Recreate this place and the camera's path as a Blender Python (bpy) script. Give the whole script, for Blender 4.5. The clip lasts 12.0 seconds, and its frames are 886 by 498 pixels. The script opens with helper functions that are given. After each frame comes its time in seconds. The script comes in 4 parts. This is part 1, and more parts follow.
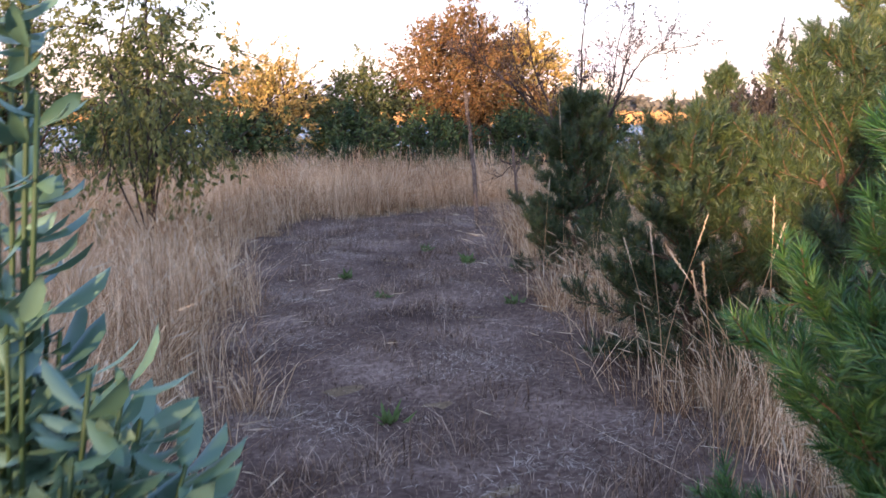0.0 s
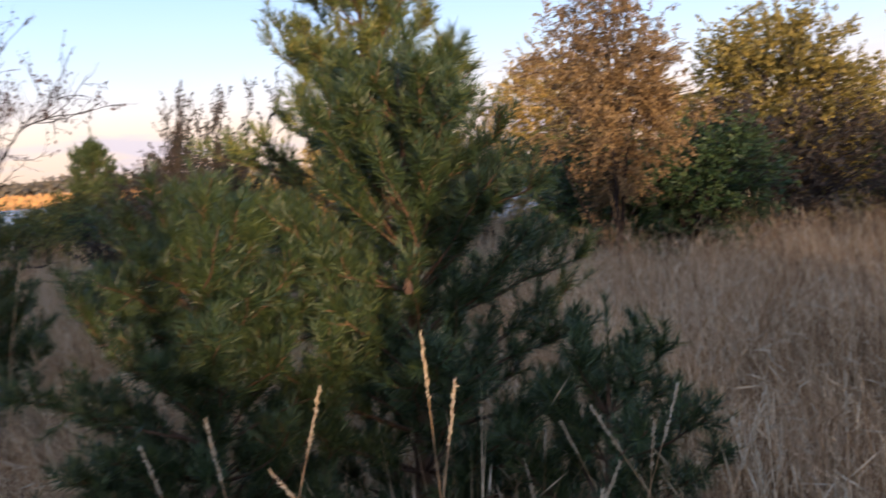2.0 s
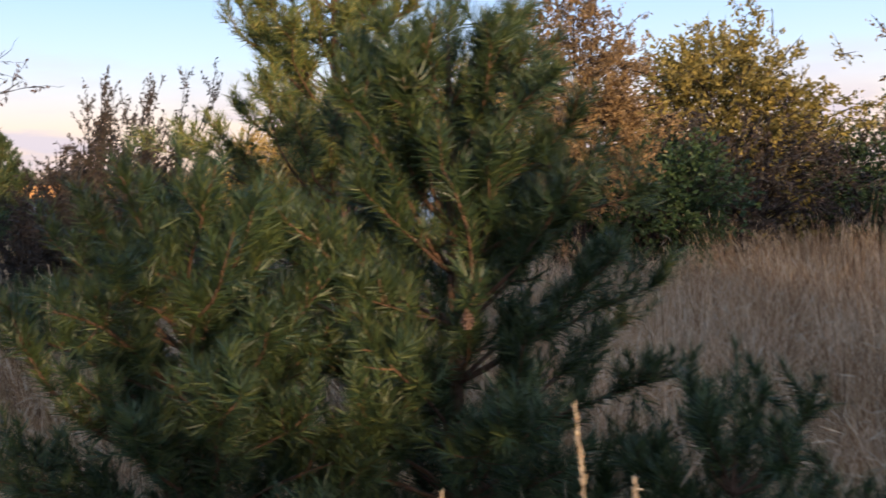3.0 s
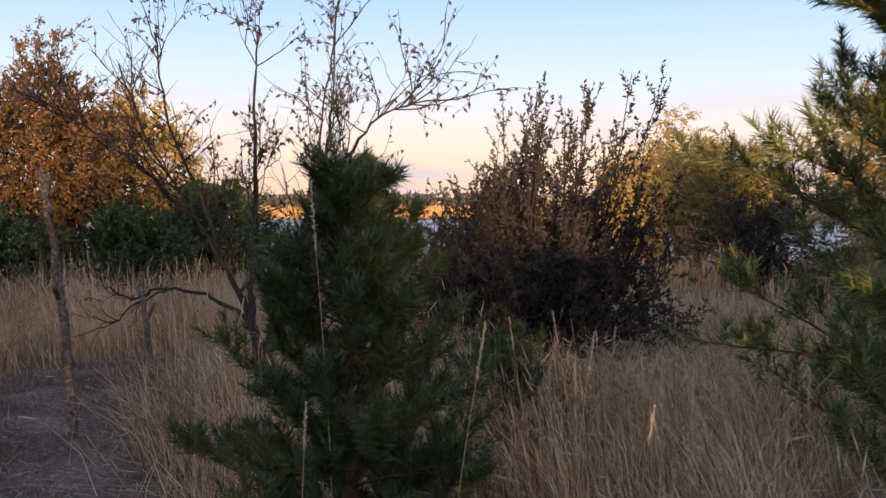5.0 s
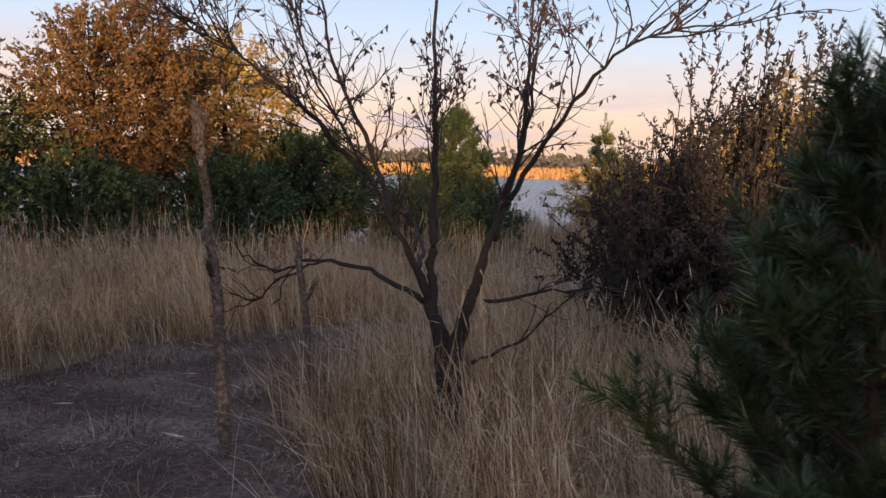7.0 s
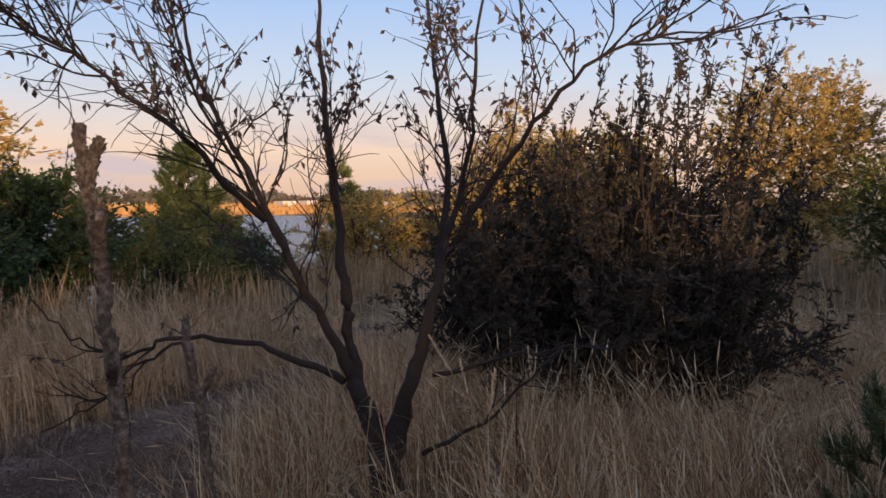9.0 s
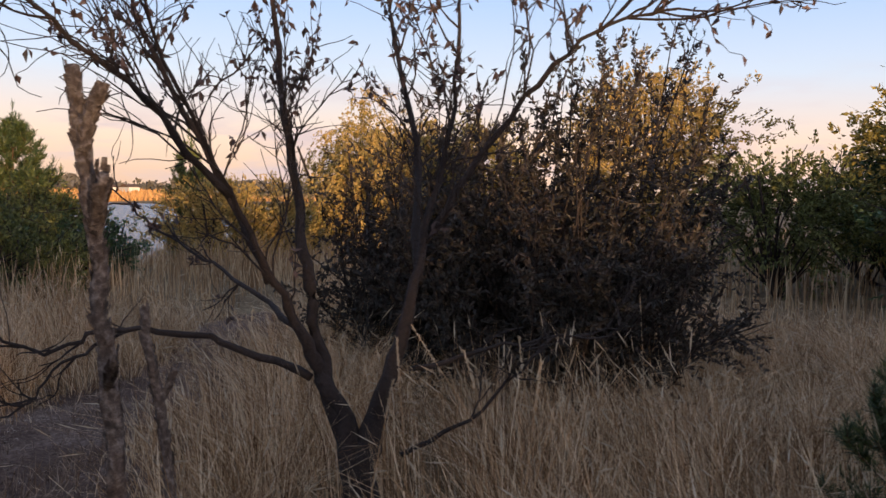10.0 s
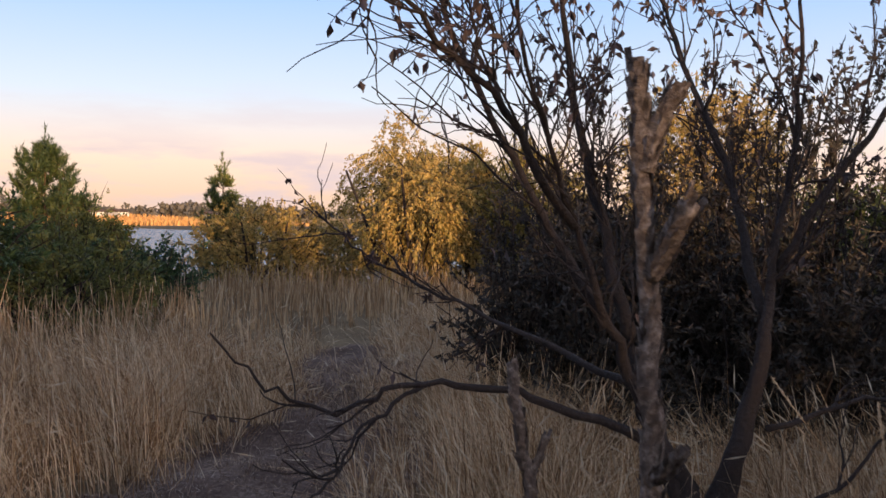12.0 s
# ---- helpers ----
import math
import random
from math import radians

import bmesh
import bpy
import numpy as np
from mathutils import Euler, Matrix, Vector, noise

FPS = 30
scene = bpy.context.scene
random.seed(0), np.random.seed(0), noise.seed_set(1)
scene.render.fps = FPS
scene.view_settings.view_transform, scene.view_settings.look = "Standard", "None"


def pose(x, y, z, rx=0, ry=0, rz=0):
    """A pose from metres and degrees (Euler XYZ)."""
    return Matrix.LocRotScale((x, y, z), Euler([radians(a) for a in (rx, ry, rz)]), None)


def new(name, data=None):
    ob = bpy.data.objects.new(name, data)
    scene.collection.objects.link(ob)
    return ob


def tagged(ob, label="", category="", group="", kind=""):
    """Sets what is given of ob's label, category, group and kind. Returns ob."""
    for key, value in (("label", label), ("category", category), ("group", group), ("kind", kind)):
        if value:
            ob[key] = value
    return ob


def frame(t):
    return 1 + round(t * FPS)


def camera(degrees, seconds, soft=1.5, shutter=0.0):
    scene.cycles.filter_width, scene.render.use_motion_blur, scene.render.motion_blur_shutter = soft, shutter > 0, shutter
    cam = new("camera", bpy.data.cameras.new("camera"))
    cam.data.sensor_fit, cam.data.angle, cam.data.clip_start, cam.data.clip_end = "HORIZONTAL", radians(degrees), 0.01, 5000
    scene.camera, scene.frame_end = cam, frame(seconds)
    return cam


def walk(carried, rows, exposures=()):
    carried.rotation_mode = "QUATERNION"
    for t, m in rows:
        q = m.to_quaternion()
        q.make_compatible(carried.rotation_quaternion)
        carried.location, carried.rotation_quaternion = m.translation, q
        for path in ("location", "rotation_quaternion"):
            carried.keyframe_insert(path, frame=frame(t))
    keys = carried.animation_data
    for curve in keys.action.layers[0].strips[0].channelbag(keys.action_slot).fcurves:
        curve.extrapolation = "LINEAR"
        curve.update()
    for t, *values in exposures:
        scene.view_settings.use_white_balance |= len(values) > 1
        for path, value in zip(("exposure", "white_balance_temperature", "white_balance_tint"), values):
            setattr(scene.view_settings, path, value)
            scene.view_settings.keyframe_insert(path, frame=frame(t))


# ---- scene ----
cam = camera(52.0, 12.0, shutter=0.2)
EXPOSURES = [(0.0, 1.85, 5900, 12), (0.5, 1.25, 5900, 12), (1.0, 1.15, 5900, 10), (1.5, 0.7, 5900, 8), (2.0, 0.85, 5900, 6), (2.5, 0.75, 5900, 6), (3.0, 0.75, 5900, 5), (3.5, 1.1, 6000, 4), (5.5, 0.55, 6600, 10), (6.0, 0.45, 6600, 10), (6.5, 0.55, 6600, 10), (8.5, 0.45, 6750, 10), (9.0, 0.34, 6650, 10), (9.5, 0.5, 6750, 10), (10.0, 0.58, 6750, 10), (12.0, 0.64, 6750, 10)]
PATH = [
    (0.0, pose(0.0, 0.0, 1.5, 81.5, -0.0, 0.0)),
    (0.5, pose(-0.068, 0.567, 1.518, 83.43, 1.85, -5.23)),
    (1.0, pose(-0.048, 1.085, 1.489, 84.07, 0.37, -11.78)),
    (1.5, pose(0.027, 1.65, 1.501, 82.41, 2.35, -20.53)),
    (2.0, pose(0.116, 2.157, 1.535, 85.02, 3.69, -38.94)),
    (2.5, pose(0.224, 2.541, 1.526, 86.2, 3.06, -48.52)),
    (3.0, pose(0.265, 3.014, 1.517, 85.48, 1.38, -44.36)),
    (3.5, pose(0.143, 3.573, 1.53, 85.74, 0.11, -35.21)),
    (5.5, pose(0.177, 5.621, 1.526, 87.21, -0.51, -23.66)),
    (6.0, pose(0.129, 6.088, 1.518, 86.1, -1.75, -21.68)),
    (6.5, pose(-0.014, 6.519, 1.509, 84.61, -2.09, -19.81)),
    (8.5, pose(-0.636, 8.137, 1.519, 87.0, 0.26, -35.22)),
    (9.0, pose(-0.691, 8.49, 1.519, 87.13, 0.34, -40.53)),
    (9.5, pose(-0.819, 8.857, 1.505, 86.62, 0.0, -47.83)),
    (10.0, pose(-0.913, 9.19, 1.46, 86.67, -0.89, -51.18)),
    (10.5, pose(-1.014, 9.608, 1.456, 86.57, -0.86, -50.68)),
    (11.0, pose(-1.238, 9.961, 1.465, 85.98, -0.51, -51.4)),
    (11.5, pose(-1.357, 10.251, 1.467, 85.88, -0.22, -51.72)),
    (12.0, pose(-1.287, 10.555, 1.463, 88.19, -0.74, -51.99)),
]
walk(cam, PATH, EXPOSURES)

# ---- world, sun ----
SUN_EL, SUN_BEARING = 3.2, 203.0      # degrees; bearing clockwise from +y
sun_dir = Vector((math.sin(radians(SUN_BEARING)) * math.cos(radians(SUN_EL)),
                  math.cos(radians(SUN_BEARING)) * math.cos(radians(SUN_EL)), math.sin(radians(SUN_EL))))
sun_data = bpy.data.lights.new("sun", "SUN")
sun_data.energy, sun_data.angle, sun_data.color = 5.0, radians(0.6), (1.0, 0.67, 0.38)
sun = new("sun", sun_data)
sun.rotation_euler = sun_dir.to_track_quat("Z", "Y").to_euler()

world = bpy.data.worlds.new("world")
scene.world = world
world.use_nodes = True
wt = world.node_tree
wt.nodes.clear()


def wnode(kind, **inputs):
    n = wt.nodes.new(kind)
    for k, v in inputs.items():
        n.inputs[k].default_value = v
    return n


w_out = wt.nodes.new("ShaderNodeOutputWorld")
w_bg = wt.nodes.new("ShaderNodeBackground")
w_bg.inputs["Strength"].default_value = 0.15
sky = wt.nodes.new("ShaderNodeTexSky")
sky.sky_type, sky.sun_disc = "NISHITA", False
sky.sun_elevation, sky.sun_rotation = radians(SUN_EL), radians(SUN_BEARING)
sky.air_density, sky.dust_density, sky.ozone_density = 1.0, 1.2, 1.0
w_tc = wt.nodes.new("ShaderNodeTexCoord")
w_sep = wt.nodes.new("ShaderNodeSeparateXYZ")
wt.links.new(w_tc.outputs["Generated"], w_sep.inputs[0])
# evening haze: peach at the horizon, blue above
w_ramp = wt.nodes.new("ShaderNodeValToRGB")
wt.links.new(w_sep.outputs["Z"], w_ramp.inputs[0])
ramp_stops = [(0.0, (4.6, 3.1, 2.3)), (0.06, (5.2, 3.9, 3.3)), (0.13, (3.6, 4.1, 5.1)), (0.25, (1.8, 3.0, 5.5)), (0.6, (1.7, 2.4, 4.2))]
while len(w_ramp.color_ramp.elements) < len(ramp_stops):
    w_ramp.color_ramp.elements.new(0.5)
for el, (p, c) in zip(w_ramp.color_ramp.elements, ramp_stops):
    el.position, el.color = p, (*c, 1)
w_mix = wt.nodes.new("ShaderNodeMix")
w_mix.data_type = "RGBA"
w_mix.inputs["Factor"].default_value = 0.85
wt.links.new(sky.outputs[0], w_mix.inputs["A"])
wt.links.new(w_ramp.outputs[0], w_mix.inputs["B"])
# the sky glows on the sun's side
w_dot = wt.nodes.new("ShaderNodeVectorMath")
w_dot.operation = "DOT_PRODUCT"
w_dot.inputs[1].default_value = sun_dir
wt.links.new(w_tc.outputs["Generated"], w_dot.inputs[0])
w_glow = wt.nodes.new("ShaderNodeMapRange")
w_glow.interpolation_type = "SMOOTHSTEP"
for k, v in (("From Min", -0.1), ("From Max", 1.0), ("To Min", 0.0), ("To Max", 1.0)):
    w_glow.inputs[k].default_value = v
wt.links.new(w_dot.outputs["Value"], w_glow.inputs["Value"])
w_add = wt.nodes.new("ShaderNodeMix")
w_add.data_type, w_add.blend_type = "RGBA", "ADD"
w_add.inputs["B"].default_value = (1.8, 1.5, 1.2, 1)
wt.links.new(w_glow.outputs[0], w_add.inputs["Factor"])
wt.links.new(w_mix.outputs["Result"], w_add.inputs["A"])
# soft cloud banks low over the horizon
w_map = wt.nodes.new("ShaderNodeMapping")
w_map.inputs["Scale"].default_value = (4.0, 4.0, 22.0)
wt.links.new(w_tc.outputs["Generated"], w_map.inputs[0])
w_noise = wnode("ShaderNodeTexNoise", Scale=1.6, Detail=5.0, Roughness=0.55)
wt.links.new(w_map.outputs[0], w_noise.inputs["Vector"])
w_cr = wt.nodes.new("ShaderNodeValToRGB")
w_cr.color_ramp.elements[0].position, w_cr.color_ramp.elements[1].position = 0.46, 0.62
wt.links.new(w_noise.outputs[0], w_cr.inputs[0])
w_band = wt.nodes.new("ShaderNodeValToRGB")
band = w_band.color_ramp
for p, v in ((0.005, 0.3), (0.03, 0.9), (0.065, 0.8), (0.085, 0.25), (0.11, 0.3), (0.15, 0.0)):
    e = band.elements.new(p)
    e.color = (v, v, v, 1)
band.elements[0].color = band.elements[-1].color = (0, 0, 0, 1)
wt.links.new(w_sep.outputs["Z"], w_band.inputs[0])
w_mul = wt.nodes.new("ShaderNodeMath")
w_mul.operation = "MULTIPLY"
wt.links.new(w_cr.outputs[0], w_mul.inputs[0])
wt.links.new(w_band.outputs[0], w_mul.inputs[1])
w_cl = wt.nodes.new("ShaderNodeMix")
w_cl.data_type = "RGBA"
w_cl.inputs["B"].default_value = (3.5, 2.9, 3.1, 1)
wt.links.new(w_mul.outputs[0], w_cl.inputs["Factor"])
wt.links.new(w_add.outputs["Result"], w_cl.inputs["A"])
wt.links.new(w_cl.outputs["Result"], w_bg.inputs["Color"])
wt.links.new(w_bg.outputs[0], w_out.inputs[0])


# ---- materials ----
def material(name, stops, rough=0.8, by="island", scale=40.0, bump=0.0, translucent=0.0, spread=0.5, spec=0.3):
    """Colours of the ramp are picked per leaf or blade (island) or by noise, with a second, coarser noise over them."""
    m = bpy.data.materials.new(name)
    m.use_nodes = True
    nt = m.node_tree
    b = nt.nodes["Principled BSDF"]
    b.inputs["Roughness"].default_value = rough
    b.inputs["Specular IOR Level"].default_value = spec
    tc = nt.nodes.new("ShaderNodeTexCoord")
    big = nt.nodes.new("ShaderNodeTexNoise")
    big.inputs["Scale"].default_value, big.inputs["Detail"].default_value = scale * 0.05 if by == "noise" else 0.9, 3
    nt.links.new(tc.outputs["Object"], big.inputs["Vector"])
    fine = nt.nodes.new("ShaderNodeTexNoise")
    fine.inputs["Scale"].default_value, fine.inputs["Detail"].default_value, fine.inputs["Roughness"].default_value = scale, 8, 0.65
    nt.links.new(tc.outputs["Object"], fine.inputs["Vector"])
    mix = nt.nodes.new("ShaderNodeMix")
    mix.inputs["Factor"].default_value = spread
    if by == "island":
        geo = nt.nodes.new("ShaderNodeNewGeometry")
        nt.links.new(geo.outputs["Random Per Island"], mix.inputs["A"])
    else:
        nt.links.new(fine.outputs[0], mix.inputs["A"])
    nt.links.new(big.outputs[0], mix.inputs["B"])
    ramp = nt.nodes.new("ShaderNodeValToRGB")
    nt.links.new(mix.outputs["Result"], ramp.inputs[0])
    while len(ramp.color_ramp.elements) < len(stops):
        ramp.color_ramp.elements.new(0.5)
    for e, (p, c) in zip(ramp.color_ramp.elements, stops):
        e.position, e.color = p, (*c, 1)
    nt.links.new(ramp.outputs[0], b.inputs["Base Color"])
    if bump:
        bp = nt.nodes.new("ShaderNodeBump")
        bp.inputs["Strength"].default_value, bp.inputs["Distance"].default_value = bump, 0.02
        nt.links.new(fine.outputs[0], bp.inputs["Height"])
        nt.links.new(bp.outputs[0], b.inputs["Normal"])
    if translucent:
        tr = nt.nodes.new("ShaderNodeBsdfTranslucent")
        nt.links.new(ramp.outputs[0], tr.inputs[0])
        ms = nt.nodes.new("ShaderNodeMixShader")
        ms.inputs[0].default_value = translucent
        nt.links.new(b.outputs[0], ms.inputs[1])
        nt.links.new(tr.outputs[0], ms.inputs[2])
        nt.links.new(ms.outputs[0], nt.nodes["Material Output"].inputs[0])
    return m


M_SOIL = material("dry_thatch", [(0.3, (0.07, 0.047, 0.03)), (0.5, (0.15, 0.105, 0.06)), (0.7, (0.26, 0.19, 0.11))], 0.95, "noise", 30, 0.8, 0, 0.4, spec=0.04)
# beyond the lake: golden grass, with the low sun's orange painted into the colour
_nt = M_SOIL.node_tree
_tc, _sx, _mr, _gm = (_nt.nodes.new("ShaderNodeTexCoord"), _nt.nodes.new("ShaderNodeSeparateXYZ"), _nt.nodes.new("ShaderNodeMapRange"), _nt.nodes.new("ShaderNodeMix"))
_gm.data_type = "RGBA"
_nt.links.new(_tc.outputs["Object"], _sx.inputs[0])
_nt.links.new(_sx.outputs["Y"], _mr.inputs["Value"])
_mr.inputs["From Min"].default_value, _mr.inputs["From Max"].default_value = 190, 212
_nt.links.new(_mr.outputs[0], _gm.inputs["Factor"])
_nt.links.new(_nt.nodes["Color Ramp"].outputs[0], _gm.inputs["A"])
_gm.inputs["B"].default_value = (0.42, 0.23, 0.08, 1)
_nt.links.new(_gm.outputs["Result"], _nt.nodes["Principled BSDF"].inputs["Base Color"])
M_WALK = material("trodden_soil", [(0.32, (0.034, 0.021, 0.016)), (0.5, (0.10, 0.066, 0.05)), (0.68, (0.25, 0.18, 0.14))], 0.95, "noise", 26, 1.0, 0, 0.45, spec=0.04)
M_LITTER = material("straw_litter", [(0.2, (0.18, 0.14, 0.10)), (0.8, (0.50, 0.41, 0.33))], 0.9, spec=0.05)
M_GRASS = material("dry_grass", [(0.22, (0.085, 0.045, 0.022)), (0.4, (0.29, 0.168, 0.083)), (0.58, (0.52, 0.335, 0.185)), (0.78, (0.84, 0.64, 0.42))], 0.8, translucent=0.28, spread=0.42, spec=0.08)
M_GRASSFAR = material("pale_dry_grass", [(0.2, (0.13, 0.075, 0.038)), (0.5, (0.34, 0.215, 0.115)), (0.85, (0.62, 0.46, 0.28))], 0.85, translucent=0.25, spec=0.08)
M_HEAD = material("seed_heads", [(0.2, (0.36, 0.26, 0.16)), (0.8, (0.62, 0.52, 0.38))], 0.85, translucent=0.2)
M_MOWN = material("mown_grass", [(0.25, (0.05, 0.032, 0.021)), (0.5, (0.165, 0.108, 0.075)), (0.75, (0.38, 0.285, 0.21))], 0.9, spread=0.5, spec=0.04)
M_GREENBLADE = material("green_blades", [(0.2, (0.06, 0.10, 0.03)), (0.8, (0.14, 0.19, 0.06))], 0.6, translucent=0.3)
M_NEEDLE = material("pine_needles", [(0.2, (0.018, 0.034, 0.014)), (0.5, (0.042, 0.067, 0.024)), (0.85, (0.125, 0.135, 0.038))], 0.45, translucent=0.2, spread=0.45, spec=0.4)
# pine needles yellowed and brightened: the evening sun is put into the colour
M_NEEDLEWARM = material("sunlit_yellow_needles", [(0.2, (0.035, 0.058, 0.02)), (0.5, (0.095, 0.12, 0.032)), (0.85, (0.27, 0.24, 0.06))], 0.45, translucent=0.2, spread=0.4, spec=0.4)
# brighter needle greens for the near pine, standing in for sun on its tips
M_NEEDLELIT = material("sunlit_green_needles", [(0.2, (0.018, 0.05, 0.017)), (0.5, (0.04, 0.105, 0.027)), (0.85, (0.13, 0.2, 0.042))], 0.4, translucent=0.25, spec=0.4)
M_PINEBARK = material("pine_bark", [(0.3, (0.06, 0.034, 0.022)), (0.6, (0.14, 0.078, 0.046)), (0.8, (0.22, 0.135, 0.085))], 0.9, "noise", 60, 0.9)
M_BARK = material("dark_bark", [(0.3, (0.014, 0.010, 0.009)), (0.55, (0.034, 0.023, 0.019)), (0.8, (0.085, 0.06, 0.05))], 0.9, "noise", 50, 1.0)
M_FLAKY = material("flaking_bark", [(0.32, (0.045, 0.032, 0.025)), (0.5, (0.15, 0.108, 0.085)), (0.68, (0.40, 0.32, 0.27))], 0.95, "noise", 45, 1.0, 0, 0.25)
M_CONE = material("pine_cone", [(0.3, (0.08, 0.045, 0.03)), (0.7, (0.22, 0.13, 0.09))], 0.8, "noise", 80, 0.5)
M_ORANGE = material("orange_leaves", [(0.1, (0.06, 0.055, 0.02)), (0.35, (0.15, 0.09, 0.028)), (0.6, (0.25, 0.115, 0.04)), (0.85, (0.22, 0.15, 0.045))], 0.6, translucent=0.35)
M_GOLD = material("golden_leaves", [(0.1, (0.13, 0.115, 0.03)), (0.4, (0.33, 0.235, 0.065)), (0.7, (0.52, 0.33, 0.105)), (0.9, (0.46, 0.36, 0.11))], 0.6, translucent=0.35)
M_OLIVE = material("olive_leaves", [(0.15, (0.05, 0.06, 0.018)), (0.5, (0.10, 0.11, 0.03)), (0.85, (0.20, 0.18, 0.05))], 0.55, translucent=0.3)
# brighter copy of the olive leaves, low sunlight mixed into its colours
M_OLIVELIT = material("sunlit_olive_leaves", [(0.15, (0.10, 0.088, 0.022)), (0.5, (0.24, 0.185, 0.045)), (0.85, (0.40, 0.30, 0.085))], 0.55, translucent=0.35)
M_GREEN = material("green_leaves", [(0.15, (0.02, 0.04, 0.016)), (0.5, (0.04, 0.07, 0.025)), (0.85, (0.09, 0.12, 0.04))], 0.5, translucent=0.3)
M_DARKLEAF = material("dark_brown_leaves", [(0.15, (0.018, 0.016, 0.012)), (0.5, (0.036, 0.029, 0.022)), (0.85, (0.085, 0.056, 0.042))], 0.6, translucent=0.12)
M_DEADLEAF = material("withered_leaves", [(0.15, (0.03, 0.022, 0.02)), (0.5, (0.065, 0.042, 0.038)), (0.85, (0.14, 0.09, 0.08))], 0.6, translucent=0.15)
M_BROADLEAF = material("grey_green_leaves", [(0.1, (0.045, 0.085, 0.048)), (0.5, (0.09, 0.155, 0.095)), (0.9, (0.19, 0.27, 0.19))], 0.42, translucent=0.25, spec=0.5)
M_RUST = material("russet_leaves", [(0.15, (0.10, 0.065, 0.034)), (0.5, (0.23, 0.145, 0.068)), (0.85, (0.40, 0.27, 0.125))], 0.6, translucent=0.35)

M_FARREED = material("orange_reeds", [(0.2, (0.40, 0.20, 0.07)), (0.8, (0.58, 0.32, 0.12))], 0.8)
# greyed leaf colour, distance haze painted in
M_FARWOOD = material("hazy_far_leaves", [(0.2, (0.07, 0.065, 0.055)), (0.8, (0.13, 0.11, 0.09))], 0.9)
M_WHITE = material("white_render", [(0.3, (0.5, 0.47, 0.43)), (0.7, (0.6, 0.58, 0.54))], 0.8, "noise", 3)

M_WATER = bpy.data.materials.new("lake_water")
M_WATER.use_nodes = True
_b = M_WATER.node_tree.nodes["Principled BSDF"]
_b.inputs["Base Color"].default_value = (0.03, 0.05, 0.07, 1)
_b.inputs["Roughness"].default_value = 0.2
_b.inputs["IOR"].default_value = 1.33
_n = M_WATER.node_tree.nodes.new("ShaderNodeTexNoise")
_n.inputs["Scale"].default_value, _n.inputs["Detail"].default_value = 1.4, 5
_c = M_WATER.node_tree.nodes.new("ShaderNodeTexCoord")
M_WATER.node_tree.links.new(_c.outputs["Object"], _n.inputs["Vector"])
_p = M_WATER.node_tree.nodes.new("ShaderNodeBump")
_p.inputs["Strength"].default_value, _p.inputs["Distance"].default_value = 1.0, 0.5
M_WATER.node_tree.links.new(_n.outputs[0], _p.inputs["Height"])
M_WATER.node_tree.links.new(_p.outputs[0], _b.inputs["Normal"])


# ---- mesh tools ----
class Acc:
    """Collects triangles and turns them into one mesh."""

    def __init__(self):
        self.v, self.f, self.n, self.m, self.mi = [], [], 0, [], 0

    def add(self, verts, tris):
        verts, tris = np.asarray(verts, np.float32).reshape(-1, 3), np.asarray(tris, np.int32).reshape(-1, 3)
        self.v.append(verts)
        self.f.append(tris + self.n)
        self.m.append(np.full(len(tris), self.mi, np.int32))
        self.n += len(verts)

    def mesh(self, name, mats, smooth=False):
        v, f, mi = np.concatenate(self.v), np.concatenate(self.f), np.concatenate(self.m)
        me = bpy.data.meshes.new(name)
        me.vertices.add(len(v))
        me.vertices.foreach_set("co", v.ravel())
        me.loops.add(len(f) * 3)
        me.loops.foreach_set("vertex_index", f.ravel())
        me.polygons.add(len(f))
        me.polygons.foreach_set("loop_start", np.arange(0, len(f) * 3, 3, dtype=np.int32))
        me.polygons.foreach_set("material_index", mi)
        me.polygons.foreach_set("use_smooth", np.full(len(f), smooth))
        for mat in mats if isinstance(mats, (list, tuple)) else [mats]:
            me.materials.append(mat)
        me.update(calc_edges=True)
        return me


def part(name, acc, mats, parent=None, label="", smooth=False):
    ob = new(name, acc.mesh(name, mats, smooth))
    if parent is not None:
        ob.parent = parent
    return tagged(ob, label)


def thing(name, x, y, z, label, category, group=""):
    ob = new(name)
    ob.empty_display_size = 0.1
    ob.location = (x, y, z)
    return tagged(ob, label, category, group)


def unit(v):
    v = np.asarray(v, float)
    return v / np.maximum(np.linalg.norm(v, axis=-1, keepdims=True), 1e-9)


def frames_of(d):
    """Two vectors across each direction."""
    d = unit(d)
    up = np.where(np.abs(d[..., 2:3]) > 0.9, np.array([1.0, 0, 0]), np.array([0, 0, 1.0]))
    a = unit(np.cross(d, up))
    return a, np.cross(d, a)


def smooth_line(points, steps):
    """A Catmull-Rom line through points."""
    p = np.asarray(points, float)
    p = np.vstack([2 * p[0] - p[1], p, 2 * p[-1] - p[-2]])
    out = []
    for i in range(1, len(p) - 2):
        t = np.linspace(0, 1, steps, endpoint=False)[:, None]
        a, b, c, d = p[i - 1], p[i], p[i + 1], p[i + 2]
        out.append(0.5 * (2 * b + (c - a) * t + (2 * a - 5 * b + 4 * c - d) * t**2 + (3 * b - a - 3 * c + d) * t**3))
    return np.vstack([*out, p[-2:-1]])


